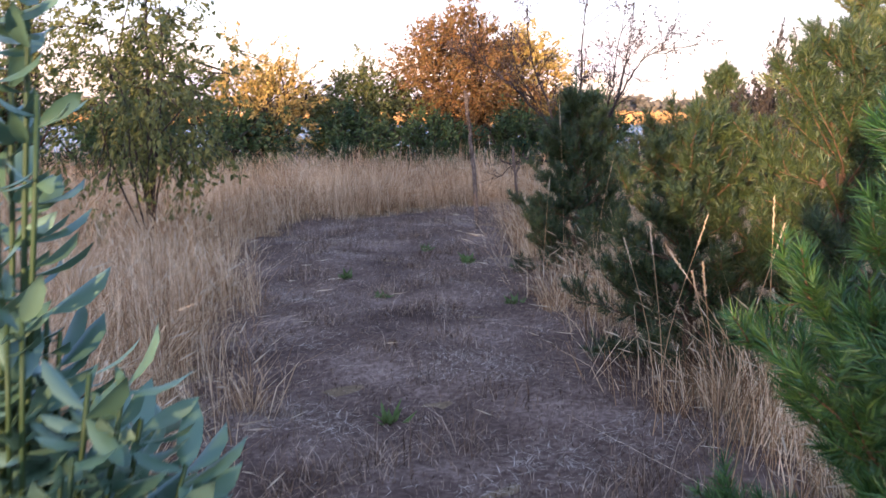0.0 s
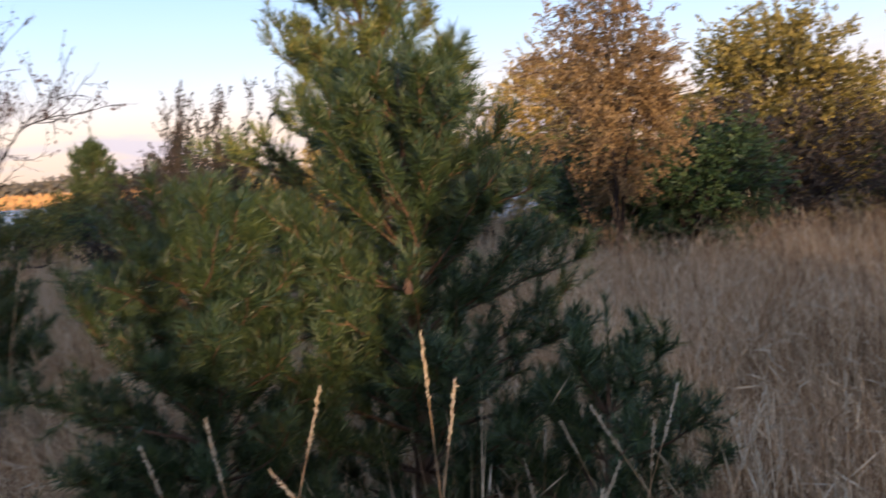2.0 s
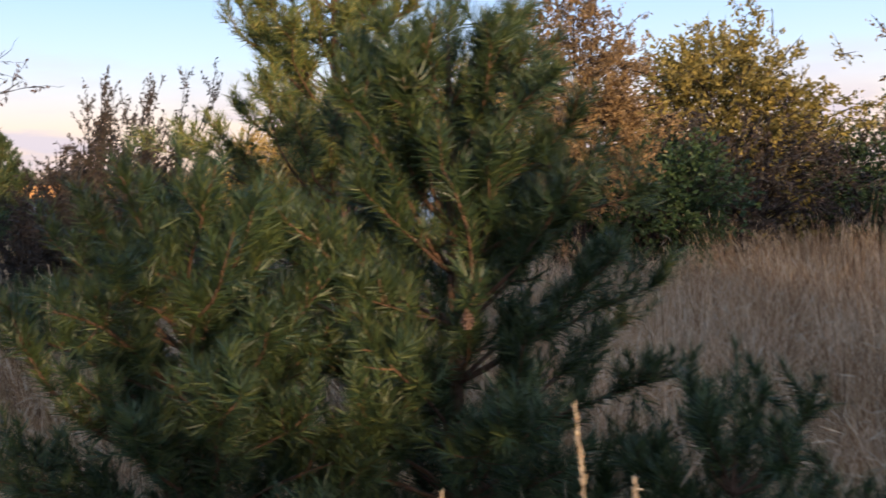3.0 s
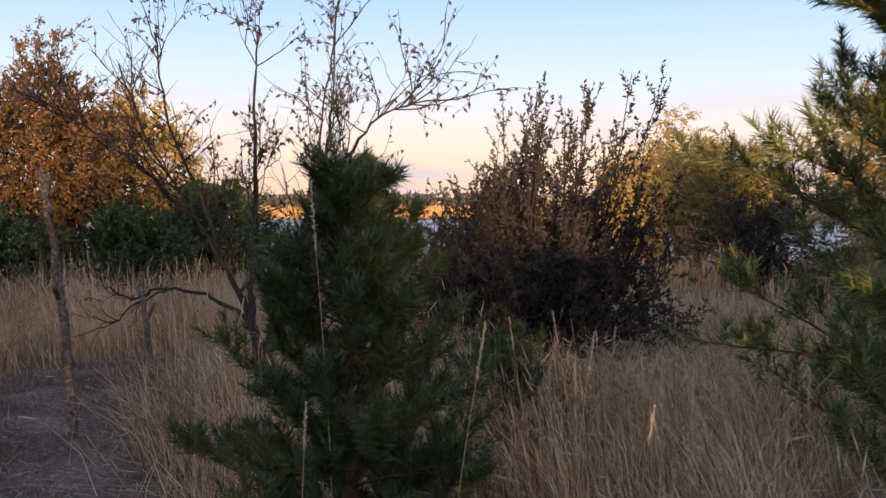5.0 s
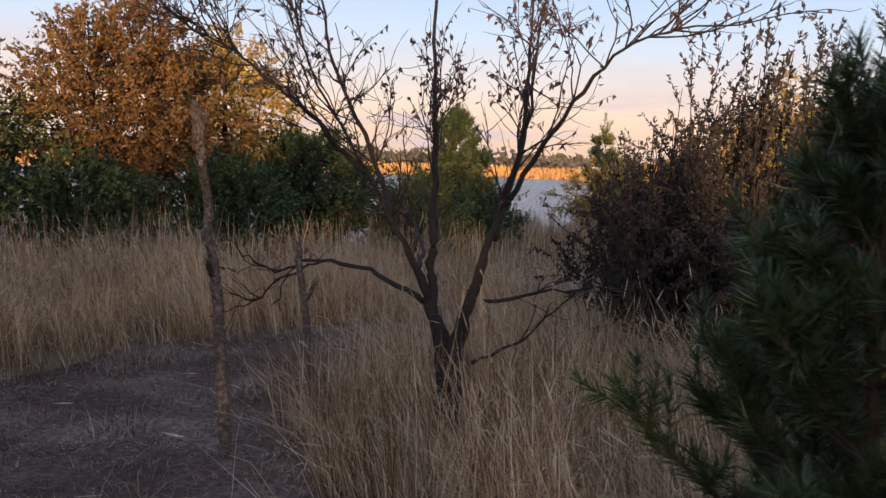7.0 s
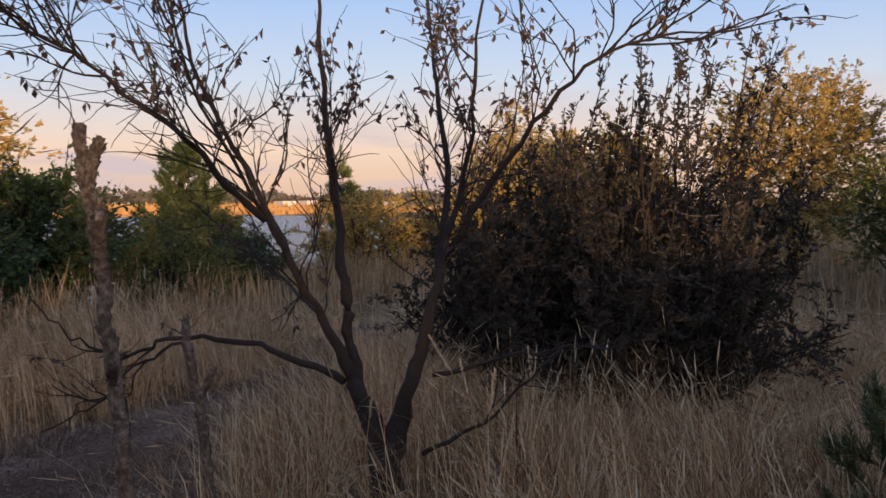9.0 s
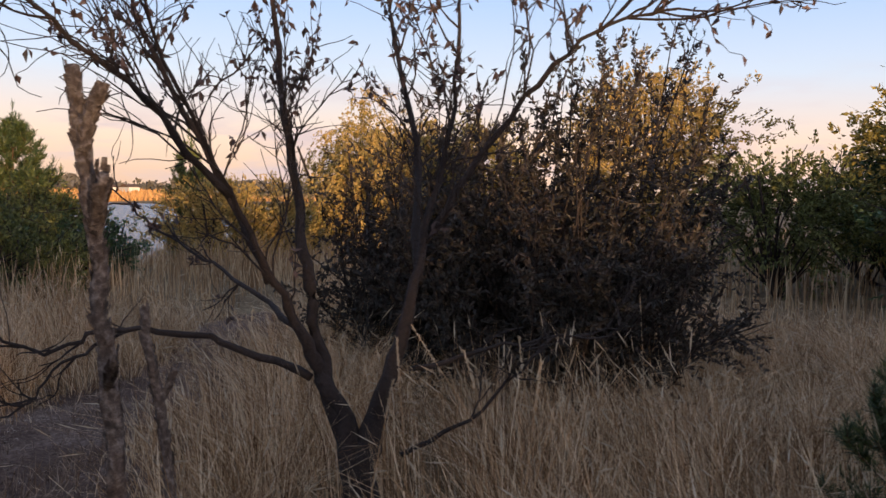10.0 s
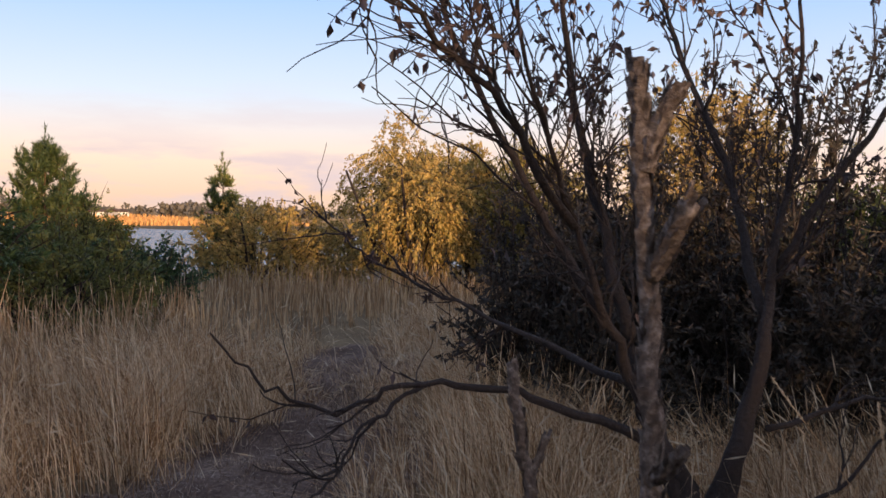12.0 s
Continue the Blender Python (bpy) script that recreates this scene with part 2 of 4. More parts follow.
def tube(acc, line, r0, r1, sides=6, rng=None, rough=0.0, power=1.0):
    line = np.asarray(line, float)
    n = len(line)
    d = np.gradient(line, axis=0)
    a, b = frames_of(d)
    ang = np.linspace(0, 2 * np.pi, sides, endpoint=False)
    r = (r1 + (r0 - r1) * (1 - np.linspace(0, 1, n)) ** power)[:, None, None]
    if rng is not None and rough:
        r = r * (1 + rough * rng.normal(size=(n, sides, 1)))
    ring = line[:, None] + r * (np.cos(ang)[None, :, None] * a[:, None] + np.sin(ang)[None, :, None] * b[:, None])
    v = np.vstack([ring.reshape(-1, 3), line[:1], line[-1:]])
    i = np.arange(n - 1)[:, None] * sides
    j = np.arange(sides)[None]
    k = (j + 1) % sides
    q = np.stack([i + j, i + k, i + sides + k, i + j, i + sides + k, i + sides + j], -1).reshape(-1, 3)
    jj, kk = j[0], k[0]
    caps = np.vstack([np.stack([kk, jj, np.full(sides, n * sides)], -1),
                      np.stack([jj + (n - 1) * sides, kk + (n - 1) * sides, np.full(sides, n * sides + 1)], -1)])
    acc.add(v, np.vstack([q, caps]))


def leaves(acc, pos, d, length, width, rng, fold=0.25):
    """Pointed leaves, folded along the midrib: two triangles a half."""
    n = len(pos)
    d = unit(d)
    a, b = frames_of(d)
    ang = rng.uniform(0, 2 * np.pi, (n, 1))
    side, nor = a * np.cos(ang) + b * np.sin(ang), b * np.cos(ang) - a * np.sin(ang)
    L, W = np.broadcast_to(np.asarray(length, float), n)[:, None], np.broadcast_to(np.asarray(width, float), n)[:, None]
    mid = pos + d * L * 0.45
    v = np.stack([pos, mid + side * W * 0.5 + nor * W * fold, pos + d * L - nor * L * 0.08, mid - side * W * 0.5 + nor * W * fold], 1)
    base = (np.arange(n) * 4)[:, None]
    t = np.concatenate([base + [0, 1, 2], base + [0, 2, 3]], 1).reshape(-1, 3)
    acc.add(v.reshape(-1, 3), t)


def wave(x, y, s, k=0):
    """Cheap smooth noise in the plane, about -1 to 1, with waves about s metres long."""
    x, y = np.asarray(x, float) / s * 6.28, np.asarray(y, float) / s * 6.28
    return (np.sin(x * 0.9 + 1.3 * np.sin(y * 0.6 + k) + k) + np.sin(y * 1.1 + 1.7 * np.sin(x * 0.5 + 2 * k) + 2.1 * k)
            + np.sin(0.7 * x - 0.8 * y + 3.3 * k) + 0.6 * np.sin(1.9 * x + 1.3 * y + k)) / 3.2


def smoothstep(a, b, x):
    t = np.clip((np.asarray(x, float) - a) / (b - a), 0, 1)
    return t * t * (3 - 2 * t)


WATER_Z = -1.2
SHORE_Y, FAR_Y = 27.5, 212.0


def ground_z(x, y):
    x, y = np.asarray(x, float), np.asarray(y, float)
    shore = SHORE_Y + 1.2 * wave(x, y * 0, 14, 1.0) + 0.75 * np.clip(x - 20, 0, 60) + 6.5 * np.exp(-(((x - 9.0) / 2.0) ** 2))
    far = FAR_Y + 5 * wave(x, y * 0, 90, 2.0)
    lake = smoothstep(shore - 7, shore + 5, y) * (1 - smoothstep(far - 6, far + 14, y)) * (1 - smoothstep(90, 130, x)) * (1 - smoothstep(150, 190, -x))
    bump = 0.05 * wave(x, y, 3.1, 0.3) + 0.015 * wave(x, y, 0.7, 2.0)
    far_rise = -0.8 * smoothstep(100, 205, y) + 2.2 * smoothstep(215, 300, y)
    return bump * (1 - smoothstep(40, 80, np.hypot(x, y))) + far_rise * (1 - lake) - 2.2 * lake


# centre of the mown walk, and its half width
WALK = smooth_line([(0.2, -6, 0), (0.17, 0, 0), (0.1, 3.5, 0), (-0.25, 6.5, 0), (-0.7, 9.0, 0), (-0.75, 11.0, 0), (0.1, 12.9, 0), (2.3, 14.5, 0), (5.0, 16.5, 0), (7.0, 18.5, 0)], 8)[:, :2]


def walk_distance(x, y):
    """Distance to the walk's centre line and how far along it."""
    x, y = np.asarray(x, float), np.asarray(y, float)
    best, along = np.full(x.shape, 1e9), np.zeros(x.shape)
    for i in range(len(WALK) - 1):
        a, b = WALK[i], WALK[i + 1]
        ab = b - a
        t = np.clip(((x - a[0]) * ab[0] + (y - a[1]) * ab[1]) / (ab @ ab), 0, 1)
        dd = np.hypot(x - a[0] - t * ab[0], y - a[1] - t * ab[1])
        along = np.where(dd < best, i + t, along)
        best = np.minimum(best, dd)
    return best, along


def half_width(along):
    return 0.98 + 0.35 * smoothstep(14, 36, along) - 0.6 * smoothstep(40, 52, along) - 0.5 * smoothstep(52, 60, along) + 0.1 * np.sin(along * 0.9)


# ---- ground, water, far shore ----
def build_ground():
    near = np.arange(-14, 34, 0.4)
    axis_x = np.concatenate([[-3000, -1200, -500, -260, -180], np.arange(-150, -14, 8), near, np.arange(36, 150, 6), [180, 260, 500, 1200, 3000]])
    axis_y = np.concatenate([[-3000, -900, -300, -120, -60, -40, -25], near, np.arange(36, 190, 8), np.arange(192, 310, 4), [340, 420, 600, 1200, 3500]])
    X, Y = np.meshgrid(axis_x, axis_y)
    Z = ground_z(X, Y)
    nx = len(axis_x)
    i = (np.arange(len(axis_y) - 1)[:, None] * nx + np.arange(nx - 1)[None]).ravel()
    t = np.concatenate([np.stack([i, i + 1, i + nx + 1], -1), np.stack([i, i + nx + 1, i + nx], -1)])
    acc = Acc()
    acc.add(np.stack([X, Y, Z], -1), t)
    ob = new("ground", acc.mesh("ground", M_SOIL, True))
    tagged(ob, "bare dry sandy soil under withered grass", "ground", kind="structure")
    w = Acc()
    w.add([(-220, 18, WATER_Z), (150, 18, WATER_Z), (150, 235, WATER_Z), (-220, 235, WATER_Z)], [(0, 1, 2), (0, 2, 3)])
    tagged(new("water", w.mesh("water", M_WATER)), "pale blue rippled lake reflecting the evening sky", "lake", kind="structure")


build_ground()


def build_walk_surface():
    """The trodden strip, a thin uneven sheet that sinks under the grass at its ragged edges."""
    xs, ys = np.arange(-3.2, 6.4, 0.1), np.arange(-7, 18, 0.1)
    X, Y = np.meshgrid(xs, ys)
    d, al = walk_distance(X, Y)
    over = half_width(al) + 0.35 + 0.15 * wave(X, Y, 0.9, 1.1) - d
    Z = ground_z(X, Y) + np.clip(over * 0.12, -0.05, 0.018) + 0.008 * wave(X, Y, 0.35, 0.4)
    nx = len(xs)
    i = (np.arange(len(ys) - 1)[:, None] * nx + np.arange(nx - 1)[None]).ravel()
    ok = (over.ravel()[i] > -0.3)
    i = i[ok]
    acc = Acc()
    acc.add(np.stack([X, Y, Z], -1), np.concatenate([np.stack([i, i + 1, i + nx + 1], -1), np.stack([i, i + nx + 1, i + nx], -1)]))
    tagged(new("path", acc.mesh("path", M_WALK, True)), "trodden dark brown earth path with straw litter", "path", kind="structure")


build_walk_surface()


# ---- grass ----
def blades(acc, x, y, h, w, lean, ang, rng, heads=0.0, head_size=0.1, z=None):
    n = len(x)
    z = ground_z(x, y) if z is None else z
    base = np.stack([x, y, z], -1)
    d = np.stack([np.cos(ang), np.sin(ang), 0 * ang], -1)
    turn = rng.uniform(0, np.pi, n)
    side = np.stack([np.cos(turn), np.sin(turn), 0 * turn], -1)
    up = np.array([0, 0, 1.0])

    def at(s):
        return base + d * (lean * h * s**1.8)[:, None] + up * (h * s * (1 - 0.35 * np.minimum(lean, 1.2) * s))[:, None]

    p1, p2 = at(0.45), at(1.0)
    hw = (w * 0.5)[:, None] * side
    v = np.stack([base - hw, base + hw, p1 - hw * 0.8, p1 + hw * 0.8, p2], 1).reshape(-1, 3)
    b = (np.arange(n) * 5)[:, None]
    acc.mi = 0
    acc.add(v, np.concatenate([b + [0, 1, 3], b + [0, 3, 2], b + [2, 3, 4]], 1).reshape(-1, 3))
    if heads:
        k = rng.random(n) < heads
        m = int(k.sum())
        top, below = p2[k], at(0.9)[k]
        dd = unit(top - below)
        L = head_size * rng.uniform(0.7, 1.4, (m, 1))
        W = L * rng.uniform(0.022, 0.042, (m, 1))
        s2 = side[k]
        s3 = np.cross(dd, s2)
        c = top - dd * L * 0.5
        v = np.stack([top - dd * L, c + s2 * W, top + dd * L * 0.15, c - s2 * W, c + s3 * W, c - s3 * W], 1).reshape(-1, 3)
        b = (np.arange(m) * 6)[:, None]
        acc.mi = 1
        acc.add(v, np.concatenate([b + [0, 1, 2], b + [0, 2, 3], b + [0, 4, 2], b + [0, 2, 5]], 1).reshape(-1, 3))
        acc.mi = 0


def scatter(rng, n, x0, x1, y0, y1, keep):
    x, y = rng.uniform(x0, x1, n), rng.uniform(y0, y1, n)
    k = keep(x, y)
    return x[k], y[k]


BARE = [(2.1, 4.85, 0.75), (1.43, 5.16, 0.6), (1.72, 11.66, 0.42), (1.14, 8.25, 1.0), (1.24, 1.95, 0.6), (3.95, 7.75, 1.1), (2.32, 4.1, 0.4), (-0.5, 0.9, 0.5), (0.35, 11.4, 0.75), (0.6, 12.6, 0.9), (0.3, 9.6, 0.65), (0.35, 10.5, 0.6)]        # places kept free of tall grass: x, y, radius


def tall_here(x, y, rng):
    d, al = walk_distance(x, y)
    hw = half_width(al) + 0.18 * wave(x, y, 1.1, 0.7)
    p = smoothstep(hw - 0.05, hw + 0.35, d) * (0.22 + 0.78 * smoothstep(-0.45, 0.25, wave(x, y, 0.75, 1.9) + 0.5 * wave(x, y, 0.33, 0.6)))
    for bx, by, br in BARE:
        p = p * smoothstep(br * 0.6, br, np.hypot(x - bx, y - by))
    return rng.random(len(x)) < p


def grass_height(x, y):
    """Tall by the hedges, lower by the walk, in humps and hollows."""
    d, al = walk_distance(x, y)
    edge = smoothstep(0, 0.8, d - half_width(al))
    right = smoothstep(2.2, 4.5, x) * smoothstep(8.5, 10.5, y) + smoothstep(1.5, 4, x) * (1 - smoothstep(4, 7, y)) * 0.5
    return (0.46 + 0.36 * edge + 0.17 * wave(x, y, 2.3, 0.2) + 0.13 * wave(x, y, 0.9, 1.4) + 0.1 * wave(x, y, 0.4, 2.4)) * (1 - 0.33 * np.clip(right, 0, 1))


def build_grass():
    rng = np.random.default_rng(5)
    acc = Acc()
    for n, x0, x1, y0, y1, w, hd in ((74000, -4.2, 5.0, 0.3, 9, 0.0046, 0.16), (86000, -3.5, 8.5, 9, 18, 0.0052, 0.15),
                                     (45000, 5.0, 14, 0, 9, 0.0065, 0.15), (30000, -9, -4, 1, 18, 0.0065, 0.15)):
        x, y = scatter(rng, n, x0, x1, y0, y1, lambda a, b: tall_here(a, b, rng))
        m = len(x)
        h = grass_height(x, y) * (0.3 + 0.85 * rng.random(m) ** 0.9)
        lean = np.abs(rng.normal(0.2, 0.22, m)) + rng.uniform(0.2, 1.1, m) * (rng.random(m) < 0.24)
        lean = lean + 0.85 * np.clip(wave(x, y, 1.9, 2.7) + 0.25, 0, 1) * rng.random(m)
        lean = lean + rng.uniform(0.0, 0.6, m) * smoothstep(2.2, 4.0, x) * smoothstep(8.5, 10.5, y)
        ang = 2.2 * wave(x, y, 2.6, 0.9) + rng.normal(0, 0.9, m) + 2.6
        blades(acc, x, y, h, w * rng.uniform(0.6, 1.3, m), lean, ang, rng, hd, 0.095)
    # tussocks: fans of stems that lean out from one root
    tx, ty = scatter(rng, 2100, -4.2, 9, 0.5, 18, lambda a, b: tall_here(a, b, rng))
    k = 75
    x, y = np.repeat(tx, k) + rng.normal(0, 0.05, len(tx) * k), np.repeat(ty, k) + rng.normal(0, 0.05, len(tx) * k)
    m = len(x)
    ang = np.arctan2(y - np.repeat(ty, k), x - np.repeat(tx, k)) + rng.normal(0, 0.5, m)
    drift = np.repeat(rng.uniform(0, 0.5, len(tx)), k)
    lean = rng.uniform(0.1, 0.95, m) + 1.6 * drift * (np.cos(ang - np.repeat(rng.uniform(0, 6.28, len(tx)), k)) > 0)
    h = np.repeat(grass_height(tx, ty) * rng.uniform(0.75, 1.15, len(tx)), k) * rng.uniform(0.5, 1.15, m)
    blades(acc, x, y, h, rng.uniform(0.0025, 0.005, m), lean, ang, rng, 0.12, 0.1)
    tagged(new("tall_dry_grass", acc.mesh("tall_dry_grass", [M_GRASS, M_HEAD])), "tall straw-coloured dry grass with pale seed heads", "grass", kind="stuff")
    acc = Acc()
    for n, x0, x1, y0, y1, w in ((26000, -14, 14, 18, 30, 0.018), (13000, 8.5, 30, 9, 30, 0.02), (8000, 14, 30, -6, 9, 0.018), (8000, -24, -9, -6, 28, 0.022), (6000, -9, 14, -9, 0.3, 0.015)):
        x, y = scatter(rng, n, x0, x1, y0, y1, lambda a, b: tall_here(a, b, rng) & (ground_z(a, b) > WATER_Z + 0.1))
        m = len(x)
        h = grass_height(x, y) * rng.uniform(0.45, 1.25, m) * (1 + 0.35 * wave(x, y, 3.4, 1.7))
        blades(acc, x, y, h, w * rng.uniform(0.6, 1.3, m), np.abs(rng.normal(0.1, 0.15, m)), rng.uniform(0, 6.28, m), rng, 0.25, 0.11)
    tagged(new("distant_dry_grass", acc.mesh("distant_dry_grass", [M_GRASSFAR, M_HEAD])), "pale field of dry grass before the hedges", "grass", kind="stuff")
    # mown walk: short stubble and flattened straw
    acc = Acc()

    def on_walk(a, b):
        d, al = walk_distance(a, b)
        return (d < half_width(al) + 0.4) & (rng.random(len(a)) < 0.6 + 0.4 * wave(a, b, 0.6, 0.5))

    x, y = scatter(rng, 260000, -3, 6, 0.8, 17, on_walk)
    m = len(x)
    h = rng.uniform(0.02, 0.08, m) * (0.8 + 2.4 * smoothstep(0.15, 0.7, wave(x, y, 1.1, 2.2)))
    blades(acc, x, y, h, rng.uniform(0.0025, 0.006, m), np.abs(rng.normal(0.9, 0.7, m)), rng.uniform(0, 6.28, m), rng, z=ground_z(x, y) + 0.01)
    tagged(new("mown_stubble", acc.mesh("mown_stubble", M_MOWN)), "short trodden grey-brown grass on the walk", "grass", kind="stuff")


    # flattened pale straw on the walk, thicker in patches
    acc = Acc()
    x, y = scatter(rng, 150000, -3, 6, 0.8, 17, lambda a, b: (walk_distance(a, b)[0] < half_width(walk_distance(a, b)[1]) + 0.3) & (rng.random(len(a)) < 0.06 + 0.94 * smoothstep(0.1, 0.6, wave(a, b, 1.4, 0.1))))
    m = len(x)
    a, L, W = rng.uniform(0, 6.28, m), rng.uniform(0.02, 0.1, m), rng.uniform(0.001, 0.0024, m)
    d, q = np.stack([np.cos(a), np.sin(a), rng.normal(0.05, 0.12, m)], -1), np.stack([-np.sin(a), np.cos(a), 0 * a], -1)
    c = np.stack([x, y, ground_z(x, y) + rng.uniform(0.022, 0.045, m)], -1)
    v = np.stack([c - q * W[:, None], c + q * W[:, None], c + d * L[:, None]], 1).reshape(-1, 3)
    acc.add(v, np.arange(3 * m).reshape(-1, 3))
    tagged(new("straw_litter", acc.mesh("straw_litter", M_LITTER)), "pale flattened straw lying on the path", "straw", kind="stuff")
    # stems bent over the edges of the walk
    acc = Acc()

    def on_edge(a, b):
        d, al = walk_distance(a, b)
        return (np.abs(d - half_width(al) - 0.15) < 0.3) & (rng.random(len(a)) < 0.5 + 0.5 * wave(a, b, 1.0, 3.0))

    x, y = scatter(rng, 14000, -3, 6, 0.8, 17, on_edge)
    m = len(x)
    blades(acc, x, y, rng.uniform(0.35, 0.95, m), rng.uniform(0.002, 0.0036, m), rng.uniform(0.5, 1.5, m), rng.uniform(0, 6.28, m), rng, 0.3, 0.09)
    tagged(new("bent_grass", acc.mesh("bent_grass", [M_GRASS, M_HEAD])), "dry grass stems bent over the path's edge", "grass", kind="stuff")


# ---- trees ----
def grow(rng, start, d, length, bend=0.25, up=0.2, n=6):
    """A wandering line."""
    pts, d = [np.asarray(start, float)], unit(d)
    for _ in range(n):
        d = unit(d + rng.normal(0, bend, 3) * 0.5 + np.array([0, 0, up]) / n)
        pts.append(pts[-1] + d * length / n)
    return np.array(pts)


def needles(acc, line, rng, count, length, spread=0.75, width=0.0028, bare=0.0):
    t = bare + (1 - bare) * rng.random(count) ** 0.8
    f = t * (len(line) - 1)
    i = np.minimum(f.astype(int), len(line) - 2)
    p = line[i] + (line[i + 1] - line[i]) * (f - i)[:, None]
    d = unit(line[i + 1] - line[i])
    a, b = frames_of(d)
    ang = rng.uniform(0, 2 * np.pi, (count, 1))
    out = a * np.cos(ang) + b * np.sin(ang)
    w = np.clip(spread * (1.25 - 0.75 * t) + rng.normal(0, 0.12, count), 0.08, 1.5)[:, None]
    nd = unit(d + out * w)
    L = length * rng.uniform(0.75, 1.15, (count, 1))
    s = unit(np.cross(nd, out + rng.normal(0, 0.5, (count, 3)))) * width * 0.5
    v = np.stack([p - s, p + s, p + nd * L], 1).reshape(-1, 3)
    acc.add(v, np.arange(count * 3).reshape(-1, 3))


def pine(name, x, y, h, r, seed, label, whorls=8, per=6, shoots=9, count=60, nl=0.075, low=0.06, width=0.0036, mat=None, cones=0, lean=(0, 0), group="", shape=0.75, skirt=0.68):
    rng = np.random.default_rng(seed)
    z = float(ground_z(x, y)) - 0.03
    ob = thing(name, x, y, z, label, "pine", group)
    trunk_line = smooth_line([(0, 0, 0), (lean[0] * 0.3 + rng.normal(0, .02), lean[1] * 0.3, h * 0.4), (lean[0], lean[1], h * 0.97)], 6)
    tr, nd = Acc(), Acc()
    tube(tr, trunk_line, 0.012 + 0.017 * h, 0.006, 7, rng, 0.06)
    part("trunk", tr, M_PINEBARK, ob, smooth=True)
    ends = []
    for k in range(whorls):
        s = low + (0.96 - low) * (k + rng.uniform(-0.2, 0.2)) / (whorls - 0.4)
        s = min(max(s, 0.03), 0.96)
        c = trunk_line[int(s * (len(trunk_line) - 1))] * [1, 1, 0] + [0, 0, s * h * 0.97]
        reach = r * (1 - s) ** shape * (skirt + (1 - skirt) * smoothstep(0, 0.3, s)) + 0.1
        for j in range(per):
            a = 2 * np.pi * (j + rng.uniform(-0.3, 0.3)) / per + k * 0.7
            L = reach * rng.uniform(0.65, 1.15)
            tilt = 0.25 + 0.55 * s + rng.normal(0, 0.12)
            line = grow(rng, c, (np.cos(a), np.sin(a), tilt), L * np.hypot(1, tilt * 0.6), 0.25, 0.35, 6)
            br = Acc()
            tube(br, line, 0.003 + 0.008 * L, 0.0025, 5)
            part("branch", br, M_PINEBARK, ob, smooth=True)
            ends.append(line[-2])
            needles(nd, line, rng, int(count * 1.6), nl * 0.85, 0.95, width, 0.4)
            for q in range(max(4, int(shoots * 2.2 * min(1.5, L / 0.5)))):
                t = rng.uniform(0.1, 1.0) ** 0.7
                i = min(int(t * 6), 5)
                p = line[i] + (line[i + 1] - line[i]) * (t * 6 - i)
                bd = unit(line[i + 1] - line[i])
                sd = unit(bd * 0.6 + rng.normal(0, 0.5, 3) + [0, 0, 0.45])
                sl = nl * rng.uniform(0.7, 1.7) * (0.7 + 0.6 * min(1, L))
                sh = grow(rng, p, sd, sl, 0.12, 0.5, 4)
                needles(nd, sh, rng, int(count * 1.15), nl * 0.78, 1.35, width, 0.0)
                if q % 3 == 0:
                    nd.mi = 1
                    tube(nd, sh, 0.04 * nl, 0.025 * nl, 3)
                    nd.mi = 0
    for q in range(6):
        a = q * 1.26 + seed
        top = grow(rng, trunk_line[-1] - [0, 0, 0.05 * q], (0.55 * math.cos(a) * (q > 0), 0.55 * math.sin(a) * (q > 0), 1), nl * (3.2 if q == 0 else 2.2), 0.1, 0.5, 4)
        needles(nd, top, rng, count * 2, nl * 0.75, 1.1, width, 0.0)
    part("needles", nd, [mat or M_NEEDLE, M_PINEBARK], ob)
    for q in range(cones):
        e = ends[int(rng.integers(len(ends) // 5, len(ends) * 2 // 3))]
        ca = Acc()
        for lvl in range(6):
            rr = 0.021 * math.sin(math.pi * (lvl + 0.8) / 7)
            for j in range(7):
                a = 2 * math.pi * (j + 0.5 * (lvl % 2)) / 7
                o = np.array([math.cos(a), math.sin(a), 0])
                si = np.array([-math.sin(a), math.cos(a), 0])
                c0 = e + [0, 0, -0.01 - 0.009 * lvl]
                ca.add([c0 + o * rr * 0.4 - si * .006, c0 + o * rr * .4 + si * .006, c0 + o * rr + si * .006 - [0, 0, .004], c0 + o * rr - si * .006 - [0, 0, .004], c0 + o * rr * 0.5 + [0, 0, .008]],
                       [(0, 1, 2), (0, 2, 3), (0, 4, 1), (3, 2, 4)])
        part("cone", ca, M_CONE, ob, "small brown open cone")
    return ob


